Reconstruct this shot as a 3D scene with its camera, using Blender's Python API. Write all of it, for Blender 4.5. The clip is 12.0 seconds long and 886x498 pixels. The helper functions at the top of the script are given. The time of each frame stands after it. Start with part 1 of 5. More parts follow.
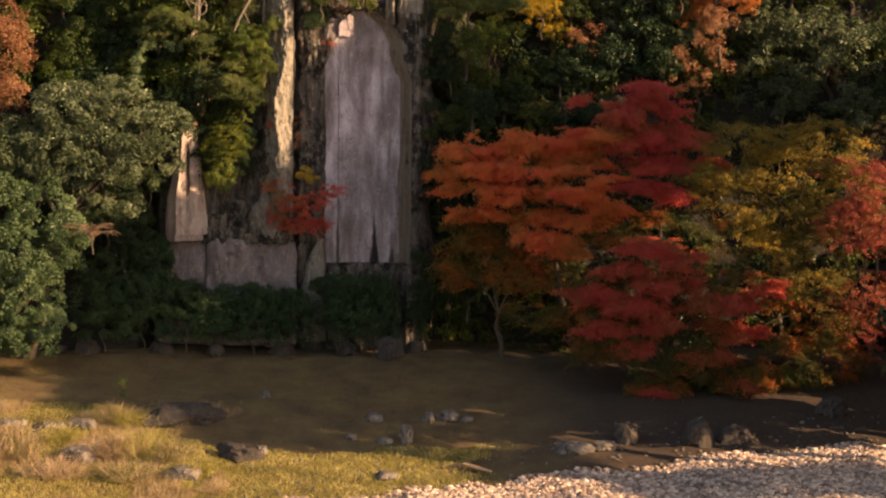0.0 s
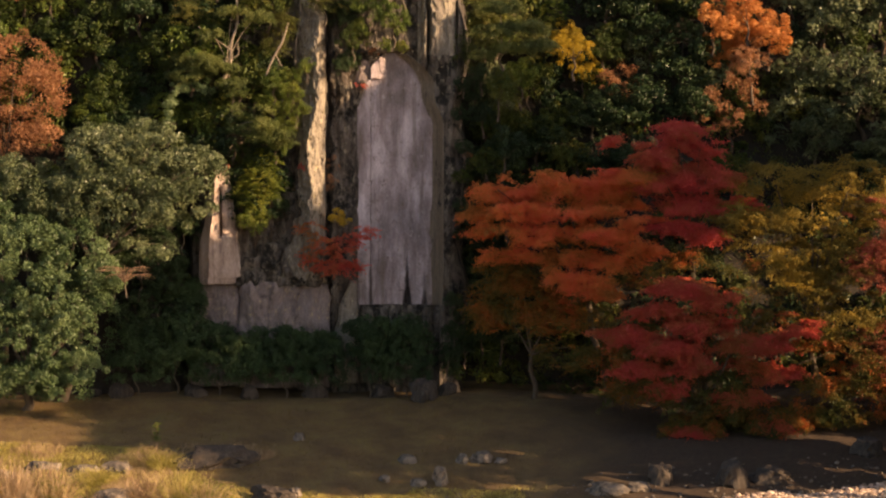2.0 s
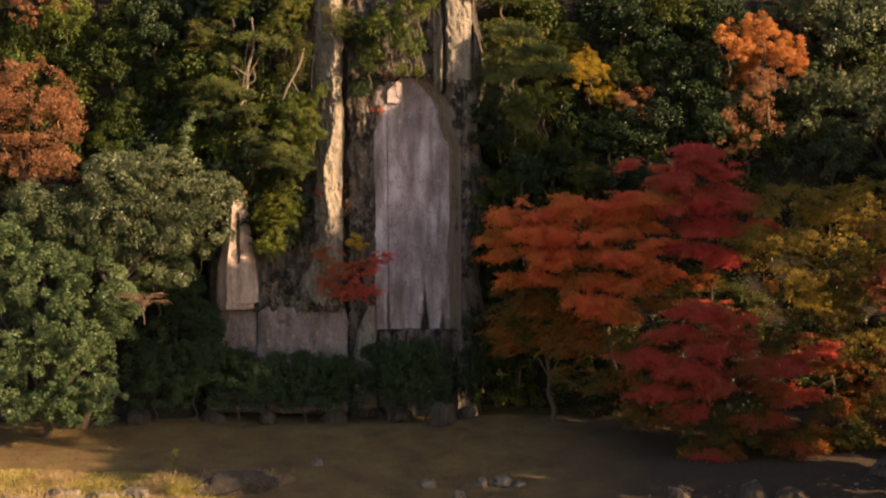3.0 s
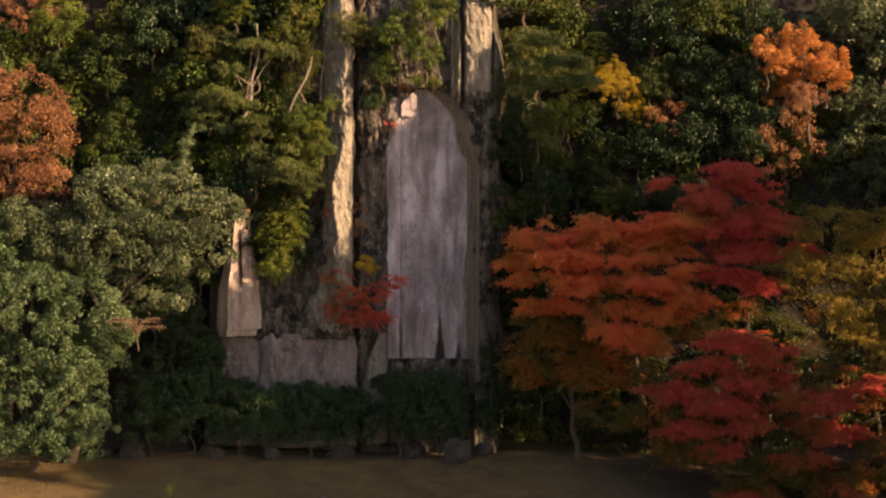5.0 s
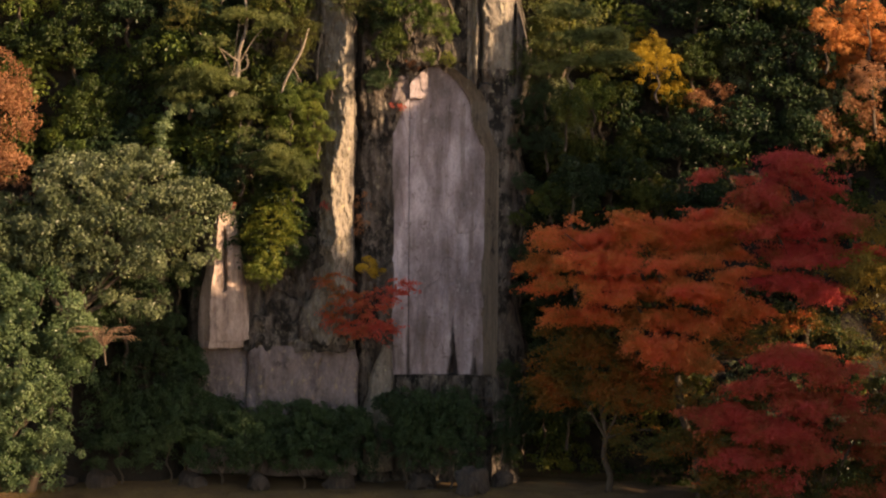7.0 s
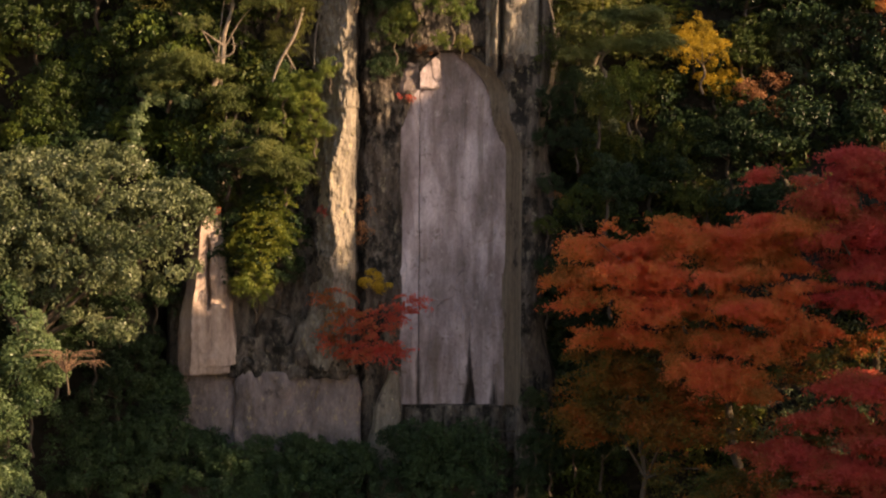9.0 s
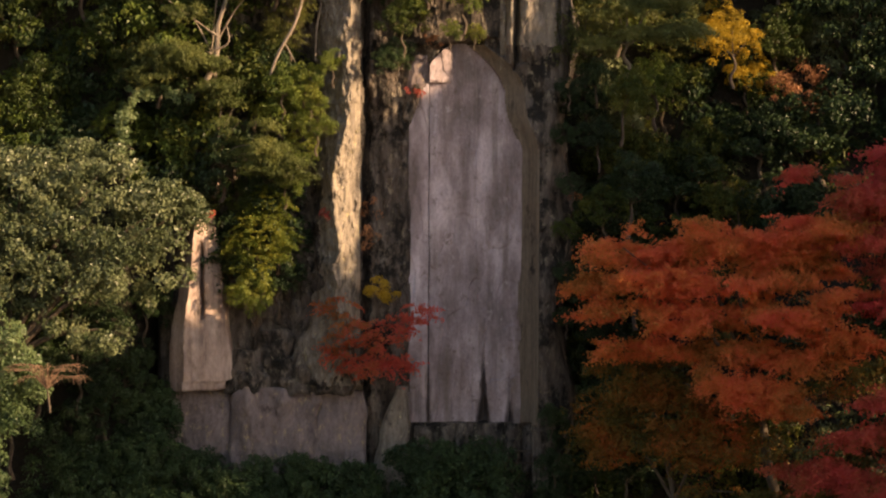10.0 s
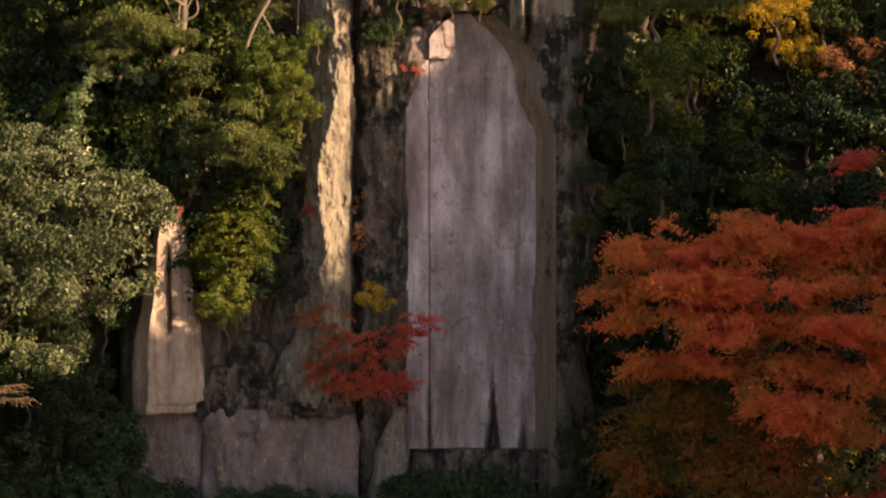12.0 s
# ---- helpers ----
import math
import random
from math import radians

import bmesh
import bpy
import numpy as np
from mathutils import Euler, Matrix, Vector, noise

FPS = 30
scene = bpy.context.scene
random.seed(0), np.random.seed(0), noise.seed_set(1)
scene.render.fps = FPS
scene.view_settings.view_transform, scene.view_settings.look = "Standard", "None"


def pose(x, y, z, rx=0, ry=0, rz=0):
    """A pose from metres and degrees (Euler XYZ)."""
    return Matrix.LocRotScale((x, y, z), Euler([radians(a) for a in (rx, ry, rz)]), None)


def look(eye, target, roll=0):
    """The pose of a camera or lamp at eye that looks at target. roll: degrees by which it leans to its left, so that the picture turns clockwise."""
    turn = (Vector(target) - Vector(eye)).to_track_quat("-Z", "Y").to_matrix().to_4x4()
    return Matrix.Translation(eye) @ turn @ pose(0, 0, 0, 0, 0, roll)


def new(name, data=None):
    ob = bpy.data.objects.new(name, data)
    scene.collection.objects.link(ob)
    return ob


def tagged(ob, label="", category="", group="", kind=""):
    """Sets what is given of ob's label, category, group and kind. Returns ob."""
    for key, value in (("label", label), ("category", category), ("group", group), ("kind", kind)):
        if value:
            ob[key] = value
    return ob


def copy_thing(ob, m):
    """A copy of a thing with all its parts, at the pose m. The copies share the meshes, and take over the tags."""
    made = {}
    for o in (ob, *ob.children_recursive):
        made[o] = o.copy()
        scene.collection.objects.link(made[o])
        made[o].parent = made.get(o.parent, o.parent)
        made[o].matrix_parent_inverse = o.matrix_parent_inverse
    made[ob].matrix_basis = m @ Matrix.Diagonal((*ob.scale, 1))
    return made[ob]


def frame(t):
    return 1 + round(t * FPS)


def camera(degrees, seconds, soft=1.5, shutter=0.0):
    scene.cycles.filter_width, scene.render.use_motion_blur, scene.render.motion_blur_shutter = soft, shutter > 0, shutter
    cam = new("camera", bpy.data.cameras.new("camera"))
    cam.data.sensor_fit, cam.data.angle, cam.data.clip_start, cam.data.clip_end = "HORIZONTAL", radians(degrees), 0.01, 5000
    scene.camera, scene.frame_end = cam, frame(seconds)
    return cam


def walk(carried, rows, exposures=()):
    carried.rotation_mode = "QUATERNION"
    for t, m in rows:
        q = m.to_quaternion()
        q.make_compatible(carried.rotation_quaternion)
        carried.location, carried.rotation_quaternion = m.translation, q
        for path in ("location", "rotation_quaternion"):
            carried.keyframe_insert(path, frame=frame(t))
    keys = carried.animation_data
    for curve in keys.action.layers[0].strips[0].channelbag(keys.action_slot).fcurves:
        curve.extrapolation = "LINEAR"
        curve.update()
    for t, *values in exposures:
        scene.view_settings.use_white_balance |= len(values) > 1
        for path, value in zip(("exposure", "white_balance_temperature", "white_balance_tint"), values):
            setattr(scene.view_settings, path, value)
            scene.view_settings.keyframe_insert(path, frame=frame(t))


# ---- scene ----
# The camera: a long lens that pans over the valley and then glides in towards the cliff.
LENS = 18.0
cam = camera(LENS, 12.0, soft=2.15)
START, AIM = Vector((0.0, -153.45, 18.8)), Vector((-1.0, 0.0, 8.0))
ROWS = [  # seconds, share of the way from START to AIM, yaw, pitch, roll
    (0.0, 0.0, -0.8296, -4.9004, -0.508), (0.5, 0.0, -0.7083, -4.7643, -0.5612),
    (1.0, 0.0, -0.5567, -4.5752, -0.5448), (1.5, 0.0, -0.3932, -4.3288, -0.2262),
    (2.0, 0.0, -0.1815, -4.0522, -0.1753), (2.5, 0.0, 0.0002, -3.7827, 0.0458),
    (3.0, 0.0, 0.1476, -3.5588, 0.2696), (3.5, 0.0, 0.2457, -3.3694, 0.1802),
    (5.5, 0.1007, 0.5569, -2.9547, -0.2016), (6.0, 0.1307, 0.6507, -2.8858, -0.2203),
    (6.5, 0.1567, 0.7293, -2.8719, -0.2921), (7.0, 0.1834, 0.8159, -2.8801, -0.421),
    (9.0, 0.2869, 1.1845, -2.4768, -0.377), (9.5, 0.3123, 1.3317, -2.3663, -0.2783),
    (10.0, 0.3374, 1.4763, -2.2376, -0.2666), (10.5, 0.3617, 1.5797, -2.1289, -0.102),
    (11.0, 0.3849, 1.6342, -2.0318, 0.0309), (11.5, 0.4077, 1.698, -1.95, 0.0),
    (12.0, 0.4229, 1.677, -1.956, 0.05),
]
walk(cam, [(t, pose(*START.lerp(AIM, f), 90 + pitch, roll, yaw)) for t, f, yaw, pitch, roll in ROWS],
     exposures=[(0.0, 1.22, 8100, 21), (12.0, 1.22, 8100, 21)])

# ---- sky and sun: low, warm, from the right along the cliff ----
SUN_AZ, SUN_EL = math.atan2(0.93, -0.37), radians(20)
TO_SUN = Vector((math.sin(SUN_AZ) * math.cos(SUN_EL), math.cos(SUN_AZ) * math.cos(SUN_EL), math.sin(SUN_EL)))
world = bpy.data.worlds.new("sky")
scene.world = world
world.use_nodes = True
sky = world.node_tree.nodes.new("ShaderNodeTexSky")
sky.sky_type, sky.sun_disc, sky.sun_elevation, sky.sun_rotation = "NISHITA", False, SUN_EL, SUN_AZ
world.node_tree.links.new(sky.outputs[0], world.node_tree.nodes["Background"].inputs[0])
world.node_tree.nodes["Background"].inputs[1].default_value = 0.1
sun = new("sun", bpy.data.lights.new("sun", "SUN"))
sun.data.energy, sun.data.angle, sun.data.color = 5.0, radians(0.6), (1.0, 0.77, 0.50)
sun.matrix_world = look((60, -60, 60), Vector((60, -60, 60)) - TO_SUN)

rng = np.random.default_rng(7)


# ---- small tools ----
def spot(x, z, y):
    """Metres on the cliff's plane, carried y metres towards or away along the long line of sight."""
    k = 1 + y / 153.45
    return Vector((x * k, y, 18.8 + (z - 18.8) * k))


def empty(name, place, label, category, group="", kind=""):
    ob = new(name)
    ob.location = place
    return tagged(ob, label, category, group, kind)


def lattice(ix, iy, iz, seed):
    h = (ix * 374761393 + iy * 668265263 + iz * 2147483647 + seed * 1274126177) & 0xFFFFFFFF
    h = ((h ^ (h >> 13)) * 1274126177) & 0xFFFFFFFF
    return ((h ^ (h >> 16)) & 0xFFFF) / 32767.5 - 1.0


def value_noise(x, y, z=0.0, seed=0):
    """Smooth noise from -1 to 1 over arrays."""
    x, y, z = np.broadcast_arrays(np.asarray(x, float), np.asarray(y, float), np.asarray(z, float))
    ix, iy, iz = np.floor(x).astype(np.int64), np.floor(y).astype(np.int64), np.floor(z).astype(np.int64)
    fx, fy, fz = x - ix, y - iy, z - iz
    fx, fy, fz = (f * f * (3 - 2 * f) for f in (fx, fy, fz))
    out = 0.0
    for a in (0, 1):
        for b in (0, 1):
            for c in (0, 1):
                w = (fx if a else 1 - fx) * (fy if b else 1 - fy) * (fz if c else 1 - fz)
                out = out + w * lattice(ix + a, iy + b, iz + c, seed)
    return out


def fbm(x, y, z=0.0, octaves=4, seed=0):
    out, amp = 0.0, 0.5
    for o in range(octaves):
        out = out + amp * value_noise(np.asarray(x) * 2 ** o, np.asarray(y) * 2 ** o, np.asarray(z) * 2 ** o, seed + o)
        amp *= 0.5
    return out


def step(a, b, x):
    f = np.clip((x - a) / (b - a), 0, 1)
    return f * f * (3 - 2 * f)


def mesh_from(name, verts, faces, material, parent=None, smooth=False, label=""):
    """A mesh object out of arrays; verts are in the world, or in the parent's space where there is one."""
    me = bpy.data.meshes.new(name)
    verts, faces = np.asarray(verts, np.float32), np.asarray(faces, np.int32)
    k = faces.shape[1]
    me.vertices.add(len(verts))
    me.vertices.foreach_set("co", verts.ravel())
    me.loops.add(faces.size)
    me.loops.foreach_set("vertex_index", faces.ravel())
    me.polygons.add(len(faces))
    me.polygons.foreach_set("loop_start", np.arange(0, faces.size, k, dtype=np.int32))
    me.polygons.foreach_set("loop_total", np.full(len(faces), k, np.int32))
    me.polygons.foreach_set("use_smooth", np.full(len(faces), smooth, bool))
    me.update(calc_edges=True)
    me.materials.append(material)
    ob = new(name, me)
    ob.parent = parent
    if label:
        tagged(ob, label)
    return ob


def part(name, bm, material, parent=None, label="", smooth=False):
    me = bpy.data.meshes.new(name)
    if smooth:
        for f in bm.faces:
            f.smooth = True
    bm.to_mesh(me)
    bm.free()
    me.materials.append(material)
    ob = new(name, me)
    ob.parent = parent
    if label:
        tagged(ob, label)
    return ob


def grid_faces(nu, nv):
    i = np.arange(nu * nv).reshape(nv, nu)
    return np.stack([i[:-1, :-1], i[:-1, 1:], i[1:, 1:], i[1:, :-1]], -1).reshape(-1, 4)


def tube(name, line, radii, material, parent, sides=8, label="", rough=0.12):
    """A tapered, slightly knotty stem along a line of places in the parent's space."""
    line = [Vector(p) for p in line]
    pts, rad = [], []
    for i in range(len(line) - 1):  # smooth the line
        p0, p1, p2, p3 = line[max(i - 1, 0)], line[i], line[i + 1], line[min(i + 2, len(line) - 1)]
        for s in range(4):
            f = s / 4
            pts.append(0.5 * ((2 * p1) + (p2 - p0) * f + (2 * p0 - 5 * p1 + 4 * p2 - p3) * f * f + (3 * p1 - p0 - 3 * p2 + p3) * f ** 3))
            rad.append(radii[i] + (radii[i + 1] - radii[i]) * f)
    pts.append(line[-1])
    rad.append(radii[-1])
    verts = []
    for i, p in enumerate(pts):
        d = (pts[min(i + 1, len(pts) - 1)] - pts[max(i - 1, 0)]).normalized()
        a = d.cross(Vector((0.3, 1, 0.1))).normalized()
        b = d.cross(a)
        for s in range(sides):
            w = 2 * math.pi * s / sides
            r = rad[i] * (1 + rough * noise.noise(p * 2.3 + Vector((s * 1.7, 0, 0))))
            verts.append(p + (a * math.cos(w) + b * math.sin(w)) * r)
    faces = [(i * sides + s, i * sides + (s + 1) % sides, (i + 1) * sides + (s + 1) % sides, (i + 1) * sides + s)
             for i in range(len(pts) - 1) for s in range(sides)]
    return mesh_from(name, [tuple(v) for v in verts], faces, material, parent, True, label)


def unit(v):
    return v / np.maximum(np.linalg.norm(v, axis=-1, keepdims=True), 1e-9)


def leaf_quads(places, normals, length, width, droop=0.25):
    """Folded leaves: four corners each, tips bent down."""
    n = len(places)
    t = unit(np.cross(normals, rng.normal(size=(n, 3))))
    b = np.cross(normals, t)
    length = (length * rng.uniform(0.7, 1.3, n))[:, None]
    wide = length * width
    v = np.stack([places - t * length * 0.5,
                  places + b * wide * 0.5 + normals * length * 0.12,
                  places + t * length * 0.5 - np.array((0, 0, 1.0)) * length * droop,
                  places - b * wide * 0.5 + normals * length * 0.12], 1)
    return v.reshape(-1, 3), np.arange(n * 4).reshape(n, 4)


def clumps(lobes, count, radius, leaves, spread=0.75):
    """Leaf places and facings of a rounded evergreen crown: small tufts on the skins of ellipsoids."""
    sizes = np.array([(a * b + b * c + a * c) for _, (a, b, c) in lobes])
    which = rng.choice(len(lobes), count, p=sizes / sizes.sum())
    mid = np.array([tuple(lobes[i][0]) for i in which])
    rad = np.array([lobes[i][1] for i in which])
    d = unit(rng.normal(size=(count, 3)))
    d[:, 2] = np.where(d[:, 2] < -0.55, -d[:, 2], d[:, 2])
    c = mid + d * rad * rng.uniform(0.6, 1.12, count)[:, None]
    keep = fbm(c[:, 0] * 0.75, c[:, 2] * 0.85, c[:, 1] * 0.6, seed=69, octaves=2) > (-0.24 if count > 300 else -1)  # dark gaps between the tufts
    c, d, count = c[keep], d[keep], int(keep.sum())
    r = radius * rng.uniform(0.6, 1.35, count)
    e = unit(rng.normal(size=(count, leaves, 3)) + d[:, None] * 0.5 + np.array((0, 0, 0.35)))
    p = c[:, None] + e * r[:, None, None] * rng.uniform(0.55, 1.05, (count, leaves, 1)) * np.array((1, 1, 0.8))
    nrm = unit(e * 0.7 + rng.normal(size=e.shape) * spread * 0.6 + np.array((0, 0, 0.25)))
    return p.reshape(-1, 3), nrm.reshape(-1, 3)


def layers(lobes, count, radius, leaves, thin=0.15, tilt=0.55):
    """Leaf places of a maple's crown: flat, drooping, ragged sprays inside ellipsoids."""
    sizes = np.array([a * c + 0.3 * a * b for _, (a, b, c) in lobes])
    which = rng.choice(len(lobes), count, p=sizes / sizes.sum())
    mid = np.array([tuple(lobes[i][0]) for i in which])
    rad = np.array([lobes[i][1] for i in which])
    d = unit(rng.normal(size=(count, 3))) * rng.uniform(0.35, 1.0, count)[:, None] ** 0.5
    c = mid + d * rad
    shelf = 0.9 * fbm(c[:, 0] * 0.45, c[:, 1] * 0.5, seed=61) + 0.31 * which  # sprays gather in loose shelves
    flat = np.round((c[:, 2] - shelf) / 0.62) * 0.62 + shelf
    c[:, 2] = c[:, 2] * 0.74 + flat * 0.26 + rng.normal(0, 0.07, count)
    keep = fbm(c[:, 0] * 0.7, c[:, 2] * 0.9, c[:, 1] * 0.4, seed=65, octaves=2) > (-0.10 if count > 300 else -1)  # gaps
    c, d, count = c[keep], d[keep], int(keep.sum())
    r = radius * rng.uniform(0.5, 1.4, count)
    ang = rng.uniform(0, 2 * math.pi, (count, leaves))
    rr = np.sqrt(rng.uniform(0, 1, (count, leaves))) * (0.72 + 0.28 * np.sin(ang * 5 + rng.uniform(0, 6, (count, 1))))
    # flat fans along their twig: wide in the middle, ragged, tips bent down
    along, across = np.cos(ang) * rr * 1.75, np.sin(ang) * rr * (0.8 - 0.25 * np.cos(ang))
    way = np.arctan2(d[:, 1] * 0.5 - 0.1, d[:, 0])[:, None] + rng.normal(0, 0.4, (count, 1))
    px, py = along * np.cos(way) - across * np.sin(way), along * np.sin(way) + across * np.cos(way)
    p = np.stack([px, py, rng.normal(0, thin, (count, leaves)) - 0.10 * along - 0.05 * along ** 2 + 0.16 * py + px * rng.normal(0, 0.24, (count, 1)) - 0.07 * px ** 2], -1) * r[:, None, None]
    p = p + c[:, None]
    nrm = unit(np.array((0, -0.45, 0.65)) + rng.normal(size=p.shape) * tilt)
    return p.reshape(-1, 3), nrm.reshape(-1, 3)


# ---- materials ----
def nodes_of(name):
    m = bpy.data.materials.new(name)
    m.use_nodes = True
    nt = m.node_tree
    return m, nt, nt.nodes["Principled BSDF"]


def add(nt, kind, **values):
    nd = nt.nodes.new(kind)
    for key, value in values.items():
        if key.startswith("in_"):
            nd.inputs[int(key[3:])].default_value = value
    return nd


def ramp(nt, fac, stops):
    nd = nt.nodes.new("ShaderNodeValToRGB")
    el = nd.color_ramp.elements
    while len(el) < len(stops):
        el.new(0.5)
    for e, (p, c) in zip(el, stops):
        e.position, e.color = p, (*c, 1)
    nt.links.new(fac, nd.inputs[0])
    return nd.outputs[0]


def mix(nt, fac, a, b, blend="MIX"):
    nd = nt.nodes.new("ShaderNodeMix")
    nd.data_type, nd.blend_type = "RGBA", blend
    for sock, val in ((nd.inputs[0], fac), (nd.inputs[6], a), (nd.inputs[7], b)):
        if isinstance(val, bpy.types.NodeSocket):
            nt.links.new(val, sock)
        elif isinstance(val, (int, float)):
            sock.default_value = val
        else:
            sock.default_value = (*val, 1)
    return nd.outputs[2]


def noise_tex(nt, scale, stretch=(1, 1, 1), detail=5.0, rough=0.6, world_space=False):
    co = nt.nodes.new("ShaderNodeTexCoord")
    mp = nt.nodes.new("ShaderNodeMapping")
    mp.inputs[3].default_value = stretch
    if world_space:
        geo = nt.nodes.new("ShaderNodeNewGeometry")
        nt.links.new(geo.outputs["Position"], mp.inputs[0])
    else:
        nt.links.new(co.outputs["Object"], mp.inputs[0])
    nd = nt.nodes.new("ShaderNodeTexNoise")
    nd.inputs["Scale"].default_value, nd.inputs["Detail"].default_value, nd.inputs["Roughness"].default_value = scale, detail, rough
    nt.links.new(mp.outputs[0], nd.inputs["Vector"])
    return nd.outputs[0]


def bump(nt, bsdf, height, strength, distance):
    nd = nt.nodes.new("ShaderNodeBump")
    nd.inputs["Strength"].default_value, nd.inputs["Distance"].default_value = strength, distance
    nt.links.new(height, nd.inputs["Height"])
    nt.links.new(nd.outputs[0], bsdf.inputs["Normal"])


def leaf_material(name, stops, rough=0.5, through_light=0.25, patch=0.6, vary=0.35):
    """Leaves: colour drifts in patches over the crown and from leaf to leaf; some light passes through."""
    m, nt, b = nodes_of(name)
    geo = nt.nodes.new("ShaderNodeNewGeometry")
    info = nt.nodes.new("ShaderNodeObjectInfo")
    patchy = noise_tex(nt, patch, detail=3.0, world_space=True)
    s = add(nt, "ShaderNodeMath", in_1=0.30)
    s.operation = "MULTIPLY"
    nt.links.new(geo.outputs["Random Per Island"], s.inputs[0])
    s2 = add(nt, "ShaderNodeMath", in_1=1.7, in_2=-0.52)
    s2.operation = "MULTIPLY_ADD"
    nt.links.new(patchy, s2.inputs[0])
    s3 = nt.nodes.new("ShaderNodeMath")
    nt.links.new(s.outputs[0], s3.inputs[0])
    nt.links.new(s2.outputs[0], s3.inputs[1])
    s4 = add(nt, "ShaderNodeMath", in_1=vary, in_2=-vary / 2)
    s4.operation = "MULTIPLY_ADD"
    nt.links.new(info.outputs["Random"], s4.inputs[0])
    s5 = nt.nodes.new("ShaderNodeMath")
    nt.links.new(s3.outputs[0], s5.inputs[0])
    nt.links.new(s4.outputs[0], s5.inputs[1])
    col = ramp(nt, s5.outputs[0], stops)
    nt.links.new(col, b.inputs["Base Color"])
    b.inputs["Roughness"].default_value = rough
    b.inputs["Specular IOR Level"].default_value = 0.22
    tr = nt.nodes.new("ShaderNodeBsdfTranslucent")
    nt.links.new(col, tr.inputs[0])
    mx = nt.nodes.new("ShaderNodeMixShader")
    mx.inputs[0].default_value = through_light
    nt.links.new(b.outputs[0], mx.inputs[1])
    nt.links.new(tr.outputs[0], mx.inputs[2])
    nt.links.new(mx.outputs[0], nt.nodes["Material Output"].inputs[0])
    return m


def rock_material(name, stops, streak=(2.2, 2.2, 0.35), lichen=(0.42, 0.38, 0.27), dark=(0.035, 0.032, 0.03), lichen_at=0.62, dark_at=0.36, relief=0.08, scale=1.0):
    """Weathered rock: streaked down its face, with pale lichen and black algae in patches."""
    m, nt, b = nodes_of(name)
    base = ramp(nt, noise_tex(nt, 1.1 * scale, streak, 8.0, 0.65), stops)
    fine = noise_tex(nt, 7.0 * scale, (1, 1, 0.6), 6.0, 0.7)
    base = mix(nt, 0.55, base, ramp(nt, fine, [(0.3, (0.45, 0.43, 0.42)), (0.7, (1.15, 1.12, 1.08))]), "MULTIPLY")
    blot = noise_tex(nt, 0.9 * scale, (1, 1, 0.7), 9.0, 0.72)
    base = mix(nt, ramp(nt, blot, [(dark_at - 0.04, (1, 1, 1)), (dark_at + 0.05, (0, 0, 0))]), base, dark)
    spots = noise_tex(nt, 2.6 * scale, (1.3, 1.3, 0.8), 7.0, 0.75)
    base = mix(nt, ramp(nt, spots, [(lichen_at, (0, 0, 0)), (lichen_at + 0.08, (0.8, 0.8, 0.8))]), base, lichen)
    nt.links.new(base, b.inputs["Base Color"])
    b.inputs["Roughness"].default_value = 0.88
    b.inputs["Specular IOR Level"].default_value = 0.25
    bump(nt, b, noise_tex(nt, 3.2 * scale, (1, 1, 0.7), 10.0, 0.7), 0.9, relief)
    return m


def bark_material(name, a, b_):
    m, nt, b = nodes_of(name)
    nt.links.new(ramp(nt, noise_tex(nt, 4.0, (3, 3, 0.6), 7.0, 0.65), [(0.3, a), (0.7, b_)]), b.inputs["Base Color"])
    b.inputs["Roughness"].default_value = 0.9
    bump(nt, b, noise_tex(nt, 9.0, (3, 3, 0.5), 6.0), 0.8, 0.03)
    return m


ROCK = rock_material("cliff_rock", [(0.3, (0.05, 0.042, 0.036)), (0.5, (0.135, 0.113, 0.098)), (0.72, (0.27, 0.235, 0.20))], dark_at=0.46, dark=(0.022, 0.02, 0.018), lichen=(0.34, 0.30, 0.22), lichen_at=0.58, relief=0.2, scale=1.3)
COLUMN_ROCK = rock_material("column_rock", [(0.28, (0.13, 0.112, 0.098)), (0.5, (0.25, 0.22, 0.185)), (0.76, (0.42, 0.365, 0.285))], streak=(2.6, 2.6, 0.5), dark_at=0.38, lichen=(0.46, 0.40, 0.24), lichen_at=0.58, relief=0.14, scale=1.3)
PALE_ROCK = rock_material("pale_rock", [(0.28, (0.24, 0.172, 0.15)), (0.5, (0.42, 0.32, 0.28)), (0.76, (0.60, 0.48, 0.42))], streak=(3, 3, 0.35), dark_at=0.30, lichen=(0.50, 0.41, 0.30), lichen_at=0.62, relief=0.08)
BLOCK_ROCK = rock_material("block_rock", [(0.25, (0.12, 0.098, 0.10)), (0.5, (0.22, 0.18, 0.18)), (0.8, (0.36, 0.30, 0.295))], streak=(1.3, 1.3, 0.4), dark_at=0.38, dark=(0.07, 0.056, 0.052), lichen=(0.40, 0.32, 0.20), lichen_at=0.56, relief=0.14, scale=1.2)
